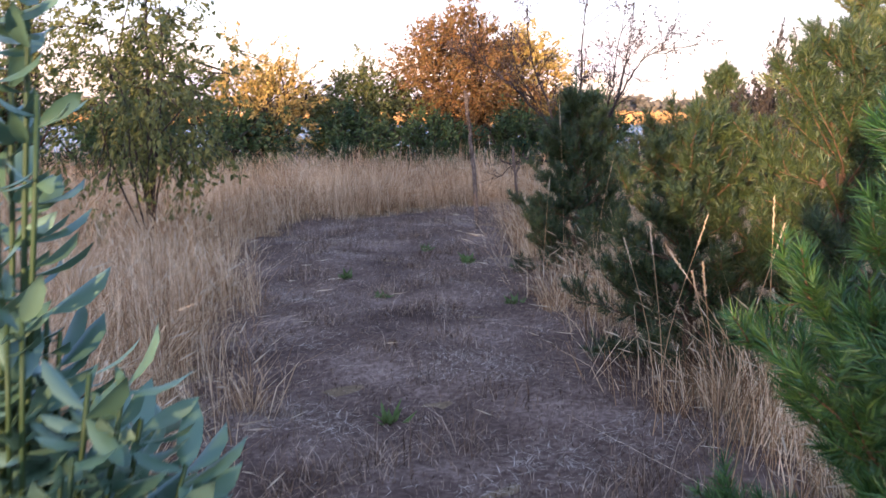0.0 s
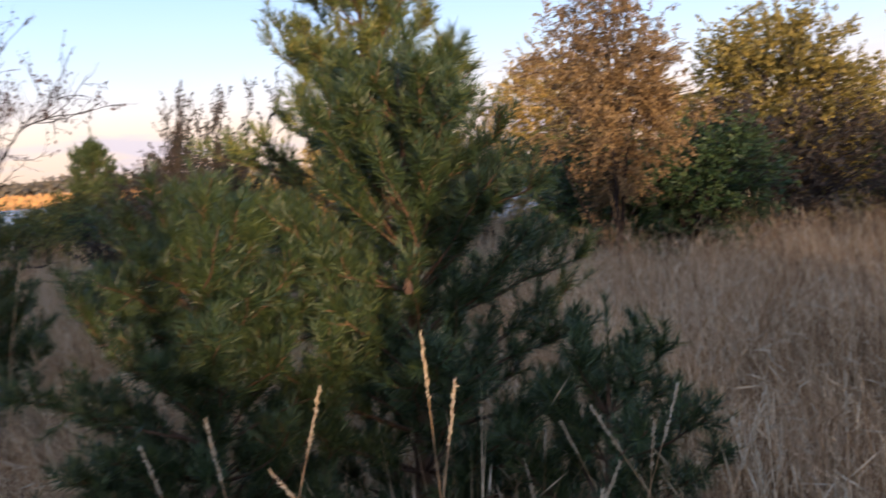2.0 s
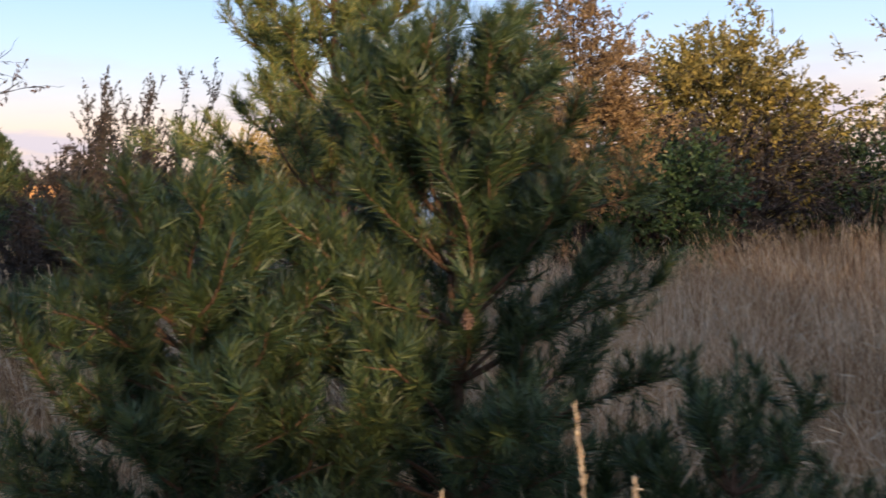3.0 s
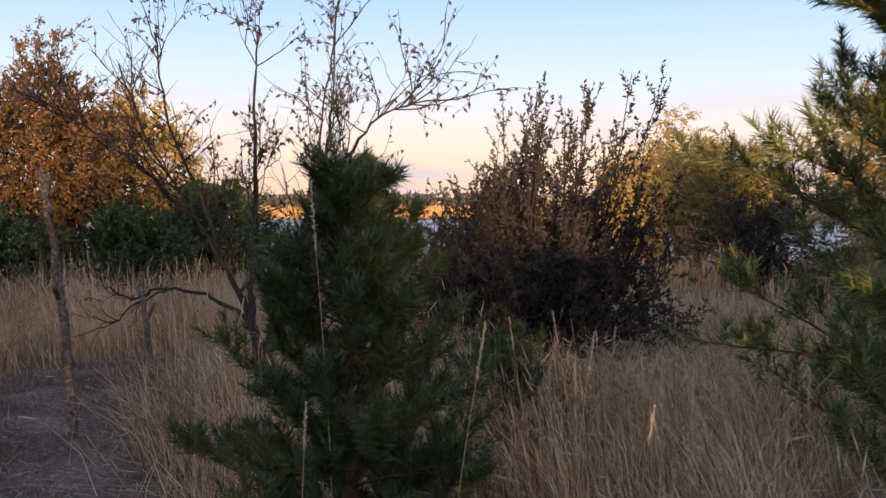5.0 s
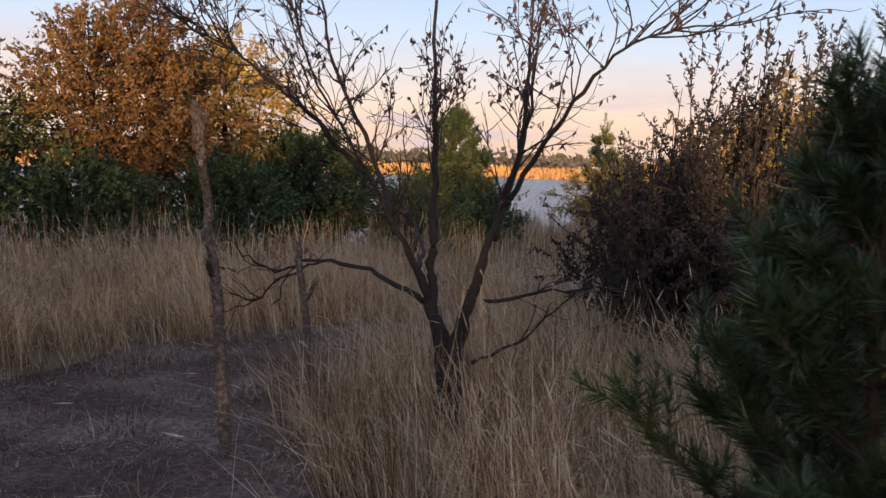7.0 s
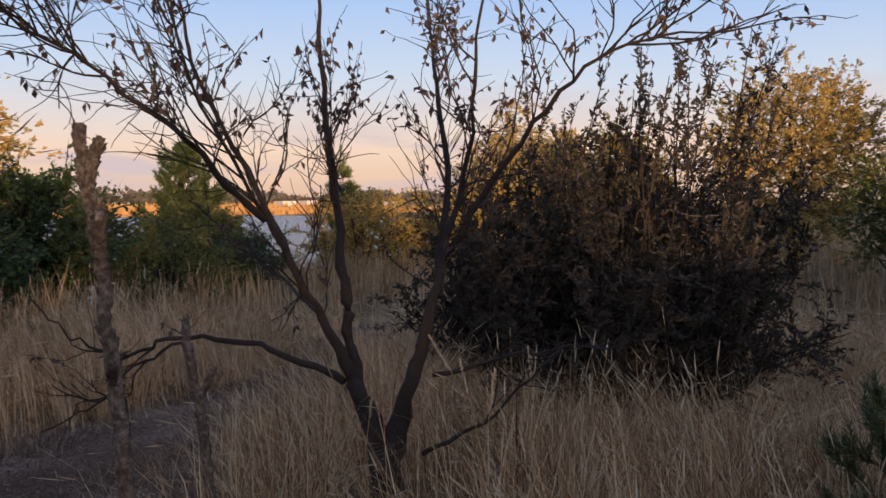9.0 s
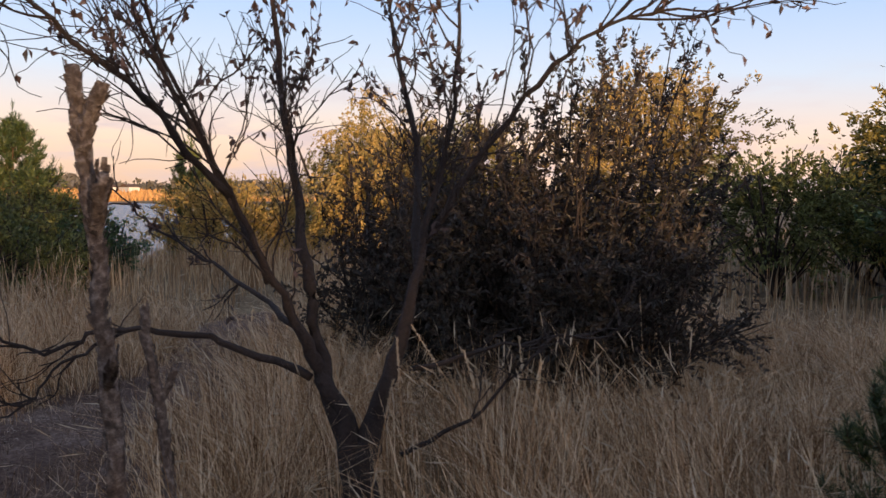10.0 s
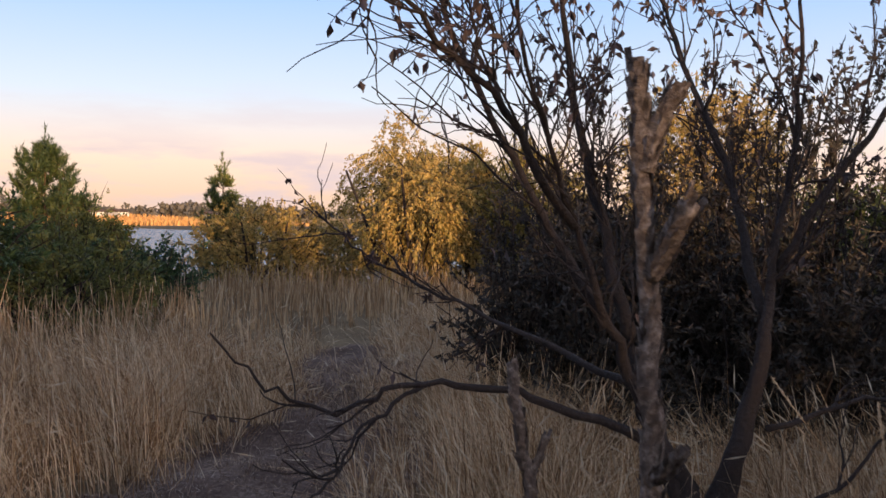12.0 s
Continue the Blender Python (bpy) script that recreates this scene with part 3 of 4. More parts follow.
def tree(name, x, y, h, r, seed, label, mat, leaf=0.07, n=9000, low=0.3, clumps=60, bark=None, trunk_r=None, category="tree", group="", squash=1.0, droop=0.2, stems=1, ragged=0.8, tight=0.15):
    """A broadleaf: trunk, limbs that end in clumps, and a crown of leafy twigs gathered in clumps."""
    rng = np.random.default_rng(seed)
    z = float(ground_z(x, y)) - 0.04
    ob = thing(name, x, y, z, label, category, group)
    rad = trunk_r or 0.018 * h + 0.02
    zc, hz = h * (1 + low) / 2, h * (1 - low) / 2
    cl = []
    while len(cl) < clumps:
        p = rng.uniform(-1, 1, 3)
        q = np.linalg.norm(p)
        if 0.3 < q < 1:
            p = p / q * q**0.6
            k = 1 - ragged * 0.42 + ragged * 0.6 * float(wave(p[0] * 2 + seed, p[1] * 2 + p[2] * 3, 1.6, seed * 0.7))
            wz = 1 - 0.35 * max(0, p[2])
            cl.append((p[0] * r * k * wz, p[1] * r * k * squash * wz, zc + p[2] * hz * k))
    cl = np.array(cl)
    for s in range(stems):
        t = Acc()
        lean = rng.normal(0, 0.12 * r + (0.25 * r if stems > 1 else 0), 2)
        tl = smooth_line([(lean[0] * 0.1, lean[1] * 0.1, 0), (lean[0] * 0.4, lean[1] * 0.4, h * low * 0.8 + 0.2), (lean[0], lean[1], h * 0.75)], 6)
        tube(t, tl, rad, rad * 0.25, 8, rng, 0.08)
        part("trunk", t, bark or M_BARK, ob, smooth=True)
        mine = cl[s::stems]
        for k in range(0, len(mine), max(1, len(mine) // 10)):
            li = Acc()
            target = mine[k]
            f = min(max(target[2] / (h * 0.75) * 0.6, 0.15), 0.95)
            st = tl[int(f * (len(tl) - 1))]
            mid = (st + target) / 2 + rng.normal(0, 0.06 * r, 3) + [0, 0, 0.06 * h]
            tube(li, smooth_line([st, mid, target], 3), rad * 0.35, 0.006, 4)
            part("limb", li, bark or M_BARK, ob, smooth=True)
    # twigs spring from the clumps, outwards and up (or hanging), and carry the leaves
    per = 16
    nt = int(n * 2.1 / per)
    pick = rng.integers(0, len(cl), nt)
    size = r * tight * 1.45 * rng.uniform(0.6, 1.4, len(cl))
    base = cl[pick] + unit(rng.normal(0, 1, (nt, 3))) * (size[pick] * rng.random(nt) ** 0.6)[:, None]
    inner = rng.random(nt) < 0.42
    fill = unit(rng.normal(0, 1, (nt, 3))) * rng.random((nt, 1)) ** 0.4 * 0.7
    base = np.where(inner[:, None], fill * [r, r * squash, hz] + [0, 0, zc], base)
    out = unit((base - [0, 0, zc]) / [r, r, hz])
    td = unit(out * 0.7 + rng.normal(0, 0.45, (nt, 3)) + [0, 0, 0.75 - 2.4 * droop])
    tl2 = leaf * rng.uniform(2.2, 5.0, (nt, 1)) * (1 + 0.5 * (rng.random((nt, 1)) < 0.15))
    t = rng.random((nt, per, 1))
    sag = np.array([0, 0, -1.0]) * droop
    pos = base[:, None] + td[:, None] * tl2[:, None] * t + sag * tl2[:, None] * t**2 + rng.normal(0, leaf * 0.28, (nt, per, 3))
    d = td[:, None] + rng.normal(0, 0.65, (nt, per, 3)) + [0, 0, -droop * 1.5]
    pos, d = pos.reshape(-1, 3), unit(d.reshape(-1, 3))
    pos[:, 2] = np.maximum(pos[:, 2], 0.1)
    m = len(pos)
    cr = Acc()
    leaves(cr, pos, d, leaf * rng.uniform(0.55, 1.15, m), leaf * 0.5 * rng.uniform(0.7, 1.3, m), rng)
    cr.mi = 1
    leaves(cr, base, td, tl2[:, 0], leaf * 0.07, rng)
    part("crown", cr, [mat, bark or M_BARK], ob)
    return ob


# pines beside the walk
pine("pine_tree", 2.16, 4.92, 2.0, 0.88, 11, "bushy dark green young pine with brown cones in dry grass", 11, 9, 9, 50, 0.08, 0.03, 0.0042, cones=4, shape=0.6)
pine("pine_tree", 1.43, 5.16, 1.42, 0.68, 18, "young yellow-green pine catching the low sun", 9, 9, 9, 50, 0.075, 0.03, 0.0042, cones=4, shape=0.45)
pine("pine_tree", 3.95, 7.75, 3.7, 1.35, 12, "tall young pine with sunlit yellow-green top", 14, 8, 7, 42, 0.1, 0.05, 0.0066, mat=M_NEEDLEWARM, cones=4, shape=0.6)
pine("pine_tree", 1.2, 8.25, 1.7, 0.64, 13, "dense dark green young pine beside the walk", 11, 9, 8, 50, 0.08, 0.02, 0.0045, shape=0.85, skirt=0.9)
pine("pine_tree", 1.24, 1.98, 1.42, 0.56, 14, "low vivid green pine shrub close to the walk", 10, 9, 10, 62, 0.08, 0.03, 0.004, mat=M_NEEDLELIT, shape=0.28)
pine("pine_tree", 2.32, 4.1, 0.92, 0.52, 15, "small seedling pine at the foot of a larger pine", 5, 7, 7, 50, 0.075, 0.05, 0.0042, shape=0.6)
pine("pine_tree", 2.75, 9.85, 0.75, 0.48, 19, "small dark green seedling pine among dry grass", 5, 6, 7, 45, 0.075, 0.05, 0.0045, shape=0.6)
pine("pine_tree", 9.1, 29.8, 3.3, 1.5, 16, "dark pine at the lake shore, tips catching sun", 11, 7, 6, 26, 0.17, 0.05, 0.02)
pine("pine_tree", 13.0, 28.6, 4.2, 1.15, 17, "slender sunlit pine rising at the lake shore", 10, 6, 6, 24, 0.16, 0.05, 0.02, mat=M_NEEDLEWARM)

# trees and hedges
tree("orange_tree", 0.35, 22, 4.5, 2.2, 21, "round autumn tree with orange leaves, sunlit above", M_ORANGE, 0.085, 14000, 0.04, 90, stems=3)
tree("orange_tree", 2.1, 22.6, 4.5, 1.3, 23, "upright yellow-brown tree beside the orange tree", M_GOLD, 0.10, 5000, 0.05, 50)
for i, (ux, uy, uh, ur) in enumerate(((-11, 16.4, 1.9, 1.5), (-8.5, 17.2, 1.8, 1.5), (-6.2, 17.6, 1.7, 1.4), (-4.0, 18.3, 1.7, 1.4), (-2.0, 19.4, 1.6, 1.3), (-0.2, 19.9, 1.5, 1.2), (1.7, 20.2, 1.6, 1.2))):
    tree("undergrowth", ux, uy, uh, ur, 130 + i, "dark undergrowth at the foot of the hedge", M_GREEN, 0.10, 3000, 0.03, 40, category="bush", group="undergrowth along the hedge", stems=3)
tree("bush", 3.4, 22.0, 2.4, 1.25, 22, "dark green bush beside the orange tree", M_GREEN, 0.09, 7000, 0.08, 45, category="bush", stems=3)
for i, (hx, hy, hh, hr, hm) in enumerate(((-1.9, 21, 2.9, 1.5, M_OLIVE), (-3.8, 19.5, 3.0, 1.6, M_GOLD), (-6.0, 19, 3.7, 1.7, M_OLIVE), (-8.4, 18.0, 4.6, 2.0, M_OLIVE), (-10.8, 17.5, 4.7, 2.1, M_GOLD), (-13, 15.5, 4.4, 2.2, M_GREEN))):
    tree("hedge_shrub", hx, hy, hh, hr, 30 + i, "olive and yellow hedge shrub with sunlit top", hm, 0.09, 5200, 0.06, 50, category="shrub", group="hedge behind the grass", stems=3)
tree("small_tree", -2.95, 9.0, 3.6, 1.3, 41, "slim dark tree with drooping leaves in the grass", M_OLIVE, 0.075, 2500, 0.1, 60, trunk_r=0.04, droop=0.5, tight=0.12)
tree("golden_tree", 16.0, 17.5, 4.7, 2.3, 43, "golden tree lit by the low sun", M_GOLD, 0.09, 13000, 0.03, 80, ragged=0.6, tight=0.2)
tree("golden_tree", 17.8, 26.7, 5.6, 2.6, 44, "pale golden willow-like tree by the lake", M_GOLD, 0.10, 10000, 0.1, 80, droop=0.6)
tree("golden_tree", 15.0, 22.5, 3.2, 1.8, 45, "yellow-green tree lit by the low sun", M_GOLD, 0.10, 8000, 0.1, 60)
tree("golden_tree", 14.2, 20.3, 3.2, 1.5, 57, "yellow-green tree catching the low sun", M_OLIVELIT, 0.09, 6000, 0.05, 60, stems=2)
tree("golden_tree", 12.4, 21.8, 3.3, 1.4, 58, "small golden tree beside the lake", M_GOLD, 0.09, 5000, 0.05, 50, droop=0.5, stems=2)
tree("bush", 13.3, 13.8, 2.5, 1.8, 46, "dark green bush with sunlit twigs on top", M_OLIVE, 0.085, 5500, 0.06, 60, category="bush", stems=3)
tree("bush", 16.5, 13.0, 2.8, 2.0, 47, "dark green bush at the field's edge", M_GREEN, 0.085, 5500, 0.06, 60, category="bush", stems=3)
tree("russet_tree", 8.45, 9.2, 4.3, 1.1, 48, "upright russet birch with thin crown", M_RUST, 0.052, 13000, 0.1, 60, trunk_r=0.05)
tree("yellow_tree", 15.6, 11.4, 4.4, 2.4, 49, "tree with sunlit yellow top and dark skirt of brush", M_OLIVELIT, 0.11, 13000, 0.06, 70, stems=3, ragged=0.6, tight=0.2)
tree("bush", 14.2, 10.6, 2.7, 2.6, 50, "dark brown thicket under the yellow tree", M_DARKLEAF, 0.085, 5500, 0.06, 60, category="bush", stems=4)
tree("russet_tree", 18.8, 7.7, 5.0, 2.2, 51, "tall russet tree at the field's edge", M_RUST, 0.095, 10000, 0.03, 70, stems=3, ragged=0.6, tight=0.2)
tree("bush", 10.5, 9.6, 2.2, 1.5, 52, "dark green thicket under the birch", M_GREEN, 0.08, 6000, 0.05, 50, category="bush", stems=3)
for i, (fx, fy, fh, fr, fm) in enumerate(((17.2, 9.2, 2.6, 1.8, M_GREEN), (19.5, 6.0, 2.8, 2.0, M_DARKLEAF), (12.3, 10.2, 2.3, 1.5, M_DARKLEAF), (18.6, 11.0, 3.0, 2.0, M_OLIVE), (9.3, 10.3, 1.9, 1.3, M_GREEN), (20.5, 3.0, 2.8, 2.0, M_GREEN), (19.8, 13.5, 2.8, 2.0, M_OLIVE))):
    tree("bush", fx, fy, fh, fr, 160 + i, "dark bush in the thicket along the field", fm, 0.09, 3200, 0.03, 55, category="bush", group="thicket along the field", stems=3)
tree("bush", 5.0, 21.5, 1.25, 1.6, 171, "low dark green bush before the water", M_OLIVE, 0.08, 3500, 0.03, 45, category="bush", stems=3)
tree("bush", 6.4, 22.6, 1.1, 1.4, 172, "low dark green bush before the water", M_GREEN, 0.08, 3000, 0.03, 45, category="bush", stems=3)
tree("bush", 12.3, 18.0, 1.9, 1.6, 173, "brown bush at the foot of the golden trees", M_DARKLEAF, 0.08, 3500, 0.03, 45, category="bush", stems=3)
tree("bush", 7.2, 25.1, 1.75, 1.3, 54, "yellow-green bush at the water's edge", M_OLIVE, 0.09, 5000, 0.05, 45, category="bush", stems=3)
tree("bush", 6.2, 23.6, 1.5, 1.5, 55, "dark green bush at the water's edge", M_OLIVE, 0.09, 5000, 0.05, 45, category="bush", stems=3)
tree("bush", 12.2, 26.2, 2.9, 2.2, 56, "golden brown bush at the water's edge", M_GOLD, 0.09, 7000, 0.05, 50, category="bush", stems=3)
tree("bush", 14.3, 26.0, 2.2, 1.7, 59, "low golden bush joining the shore trees", M_GOLD, 0.09, 5000, 0.03, 45, category="bush", stems=3)


# ---- far shore ----
def build_far_shore():
    rng = np.random.default_rng(77)
    acc = Acc()
    n = 16000
    x, y = rng.uniform(-120, 190, n), 208 + 80 * rng.random(n) ** 1.6
    k = ground_z(x, y) > WATER_Z - 0.15
    x, y = x[k], y[k]
    m = len(x)
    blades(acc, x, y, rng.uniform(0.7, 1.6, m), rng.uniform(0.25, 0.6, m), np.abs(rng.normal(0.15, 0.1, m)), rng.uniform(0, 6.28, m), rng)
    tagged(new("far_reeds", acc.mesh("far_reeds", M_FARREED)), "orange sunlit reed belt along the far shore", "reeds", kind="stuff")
    acc = Acc()
    for i in range(190):
        tx, ty = rng.uniform(-150, 330), rng.uniform(290, 400)
        hh, rr = rng.uniform(2.5, 6.5), rng.uniform(3, 9)
        q = 70
        c = unit(rng.normal(0, 1, (q, 3))) * rng.random((q, 1)) ** 0.35
        pos = c * [rr, rr * 0.6, hh * 0.5] + [tx, ty, float(ground_z(tx, ty)) + hh * 0.5]
        leaves(acc, pos, rng.normal(0, 1, (q, 3)), 2.4, 1.8, rng)
    tagged(new("far_woods", acc.mesh("far_woods", M_FARWOOD)), "low dark line of woods beyond the far shore", "woods", kind="stuff")
    for hx, hy, hw in ((158, 276, 5), (170, 281, 4), (197, 268, 5)):
        gz = float(ground_z(hx, hy)) - 0.1
        ho = thing("house", hx, hy, gz, "tiny white house on the far shore", "house", "houses across the lake")
        w = Acc()
        box(w, (-hw / 2, -3, 0), (hw / 2, 3, 1.8))
        part("wall", w, M_WHITE, ho)
        ro = Acc()
        ro.add([(-hw / 2 - .3, -3.3, 1.8), (hw / 2 + .3, -3.3, 1.8), (hw / 2 + .3, 3.3, 1.8), (-hw / 2 - .3, 3.3, 1.8), (-hw / 2 - .3, 0, 2.9), (hw / 2 + .3, 0, 2.9)],
               [(0, 1, 5), (0, 5, 4), (3, 4, 5), (3, 5, 2), (0, 4, 3), (1, 2, 5), (0, 3, 2), (0, 2, 1)])
        part("roof", ro, M_PINEBARK, ho)


def box(acc, a, b):
    (x0, y0, z0), (x1, y1, z1) = a, b
    acc.add([(x0, y0, z0), (x1, y0, z0), (x1, y1, z0), (x0, y1, z0), (x0, y0, z1), (x1, y0, z1), (x1, y1, z1), (x0, y1, z1)],
            [(0, 2, 1), (0, 3, 2), (4, 5, 6), (4, 6, 7), (0, 1, 5), (0, 5, 4), (1, 2, 6), (1, 6, 5), (2, 3, 7), (2, 7, 6), (3, 0, 4), (3, 4, 7)])


build_far_shore()

# unseen tree row added behind the walk's start: keeps last sun off the ground
# heights and the low gap choose what the sun still reaches
for i, (rs, rh, rr) in enumerate(((-24, 4.6, 1.5), (-21.5, 4.5, 1.5), (-19, 4.6, 1.5), (-16.5, 4.7, 1.5), (-14, 4.7, 1.5), (-11.8, 4.8, 1.5), (-9.5, 5.0, 1.5), (-7.5, 4.8, 1.5), (-5.6, 4.8, 1.4),
                                  (-4.2, 4.9, 1.3), (-2.9, 4.7, 1.3), (-1.8, 4.5, 1.1), (-0.3, 2.85, 1.1), (1.4, 3.9, 1.1), (2.8, 3.6, 1.3), (4.5, 3.8, 1.5), (7, 4.1, 1.5), (9.5, 4.4, 1.5), (12, 4.5, 1.5), (15, 4.5, 1.7),
                                  (18, 4.4, 1.7), (21, 4.2, 1.7))):
    tree("shade_tree", 26 * sun_dir.x - rs * sun_dir.y, 26 * sun_dir.y + rs * sun_dir.x, rh, rr, 200 + i,
         "unseen leafy tree added behind the walk to cast shade", M_GREEN, 0.2, 1100, 0.03, 60, group="row of trees behind the walk", stems=2)


# ---- dark shrub with upright sprays ----
def spray_shrub(name, x, y, h, r, seed, label, stems, mat, leaf, wind=(0, 0), bark=None, per=230, sprays=0):
    rng = np.random.default_rng(seed)
    z = float(ground_z(x, y)) - 0.03
    ob = thing(name, x, y, z, label, "shrub")
    cr = Acc()
    for k in range(stems + sprays):
        tall = k >= stems
        a, e = rng.uniform(0, 2 * np.pi), rng.random() ** 0.6 * (0.75 if tall else 1)
        lift = rng.uniform(1.1, 1.38) if tall else 1.0 - 0.6 * rng.random() ** 1.6
        blow = 2.2 if tall else 1.0
        end = np.array([math.cos(a) * r * e + blow * wind[0] * (1 - 0.4 * e), math.sin(a) * r * e + blow * wind[1] * (1 - 0.4 * e), h * (1.0 - 0.55 * e**2.0) * lift])
        mid = end * [0.6, 0.6, 0.45] + rng.normal(0, 0.1 * r, 3)
        line = smooth_line([rng.normal(0, 0.08, 3) * [1, 1, 0], mid, end], 6)
        st = Acc()
        tube(st, line, 0.014, 0.003, 5)
        part("stem", st, bark or M_BARK, ob, smooth=True)
        for j in range(7 if tall else 13):
            t = rng.uniform(0.7, 1.0) if tall else rng.uniform(0.22, 1.0)
            i = min(int(t * (len(line) - 1)), len(line) - 2)
            loose = 0.18 if tall else 0.95
            d = unit(unit(line[i + 1] - line[i]) * 0.8 + rng.normal(0, loose, 3) + [wind[0] * 0.3, wind[1] * 0.3, 0.25])
            tw = grow(rng, line[i], d, rng.uniform(0.18, 0.45), 0.3, 0.1, 5)
            tube(cr, tw, 0.003, 0.0015, 3)
            q = per // 9
            f = rng.random(q) * 5
            ii = np.minimum(f.astype(int), 4)
            pos = tw[ii] + (tw[ii + 1] - tw[ii]) * (f - ii)[:, None]
            leaves(cr, pos, unit(tw[ii + 1] - tw[ii]) * 0.7 + rng.normal(0, 0.6, (q, 3)), leaf * rng.uniform(0.6, 1.3, q), leaf * 0.42, rng)
    part("foliage", cr, mat, ob)
    return ob


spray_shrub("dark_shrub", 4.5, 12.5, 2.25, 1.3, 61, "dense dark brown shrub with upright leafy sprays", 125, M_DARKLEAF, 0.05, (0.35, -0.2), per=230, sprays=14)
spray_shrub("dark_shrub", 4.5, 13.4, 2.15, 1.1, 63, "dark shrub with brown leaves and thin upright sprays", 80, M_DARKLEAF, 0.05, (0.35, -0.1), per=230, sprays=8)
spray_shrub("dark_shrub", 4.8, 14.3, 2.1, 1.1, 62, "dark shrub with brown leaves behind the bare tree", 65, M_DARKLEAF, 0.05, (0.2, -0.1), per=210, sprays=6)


# ---- bare many-stemmed shrub tree ----
def bare_tree():
    rng = np.random.default_rng(71)
    ob = thing("bare_tree", 1.75, 11.77, 0, "nearly leafless dark tree forking near the ground", "tree")
    o = np.array([1.75, 11.77, 0])
    limbs = [
        ([(1.75, 11.77, -0.05), (1.74, 11.785, 0.4), (1.67, 11.93, 0.75), (1.55, 12.0, 1.05), (1.32, 12.05, 1.47), (1.02, 12.05, 1.95), (0.8, 12.0, 2.55)], 0.08, 0.006),
        ([(1.32, 12.05, 1.45), (0.98, 12.1, 1.78), (0.62, 12.2, 2.07), (0.3, 12.3, 2.3)], 0.017, 0.005),
        ([(1.735, 11.8, 0.4), (1.71, 11.97, 0.85), (1.79, 12.15, 1.3), (1.85, 12.35, 1.9), (1.88, 12.45, 2.5), (1.92, 12.5, 3.0)], 0.042, 0.006),
        ([(1.755, 11.76, -0.05), (1.775, 11.735, 0.42), (1.86, 11.64, 0.85), (1.98, 11.62, 1.25), (2.12, 11.6, 1.75), (2.2, 11.6, 2.4), (2.3, 11.6, 3.05)], 0.08, 0.006),
        ([(2.02, 11.62, 1.3), (2.22, 11.36, 1.8), (2.4, 11.06, 2.15), (2.62, 10.82, 2.24)], 0.018, 0.005),
        ([(1.96, 11.62, 1.1), (2.25, 11.9, 1.7), (2.45, 12.25, 2.35), (2.55, 12.45, 2.95)], 0.022, 0.006),
        ([(1.5, 12.02, 1.1), (1.42, 12.3, 1.6), (1.2, 12.5, 2.2), (1.12, 12.6, 2.9)], 0.02, 0.006),
        ([(1.66, 11.95, 0.7), (1.45, 12.35, 0.84), (1.15, 12.6, 0.89), (0.95, 12.75, 0.80), (0.75, 12.9, 0.9), (0.6, 13.0, 1.08)], 0.018, 0.004),
        ([(1.2, 12.56, 0.885), (0.95, 12.62, 0.76), (0.75, 12.6, 0.62), (0.5, 12.55, 0.55)], 0.009, 0.003),
        ([(1.62, 11.98, 0.9), (1.85, 12.5, 0.98), (1.98, 13.1, 1.12), (1.965, 13.53, 1.27), (1.85, 13.8, 1.5)], 0.016, 0.004),
        ([(1.84, 11.6, 0.4), (2.05, 11.35, 0.6), (2.3, 11.15, 0.9)], 0.012, 0.004),
        ([(1.9, 11.6, 0.75), (2.25, 11.3, 0.85), (2.6, 11.0, 0.9)], 0.012, 0.003),
    ]
    lf = Acc()
    for k, (pts, r0, r1) in enumerate(limbs):
        line = smooth_line(np.array(pts) - o, 6)
        line[1:-1] += rng.normal(0, 0.008, (len(line) - 2, 3))
        li = Acc()
        tube(li, line, r0, r1, 8, rng, 0.1, 2.6 if k in (0, 3) else 1.4)
        part("trunk" if k in (0, 3) else "limb", li, M_BARK, ob, smooth=True)
        low = 0.45 if k in (0, 2, 3) else 0.25
        few = 26 if k == 1 else 17 if k < 7 else 12 if k == 9 else 4
        for j in range(few):
            t = rng.uniform(low, 1)
            i = min(int(t * (len(line) - 1)), len(line) - 2)
            base_d = unit(line[i + 1] - line[i])
            d = unit(base_d * 0.8 + rng.normal(0, 0.5, 3) + [0, 0, 0.3 if k < 7 else 0.0])
            a = grow(rng, line[i], d, rng.uniform(0.3, 0.75) * (0.8 if k == 1 else 1 if k < 7 else 0.45), 0.35, 0.3, 7)
            tw = Acc()
            tube(tw, a, 0.0055, 0.0022, 4)
            for q in range(8 if k < 3 else 5 if k < 7 else 2):
                i2 = int(rng.integers(2, 7))
                d2 = unit(unit(a[i2] - a[i2 - 1]) + rng.normal(0, 0.55, 3))
                c = grow(rng, a[i2], d2, rng.uniform(0.12, 0.35), 0.4, 0.2, 5)
                tube(tw, c, 0.003, 0.0014, 3)
                leafy = (k in (2, 3, 5, 6) and c[-1][2] > 1.95 and rng.random() < 0.85) or (k == 4 and rng.random() < 0.8) or (k == 1 and rng.random() < 0.15)
                if leafy or rng.random() < 0.06:
                    m = int(rng.integers(3, 6)) if k != 4 else 3
                    pos = c[rng.integers(1, 6, m)]
                    leaves(lf, pos, rng.normal(0, 0.6, (m, 3)) + [0, 0, -0.9], rng.uniform(0.03, 0.06, m), 0.022, rng, 0.3)
            part("twig", tw, M_BARK, ob)
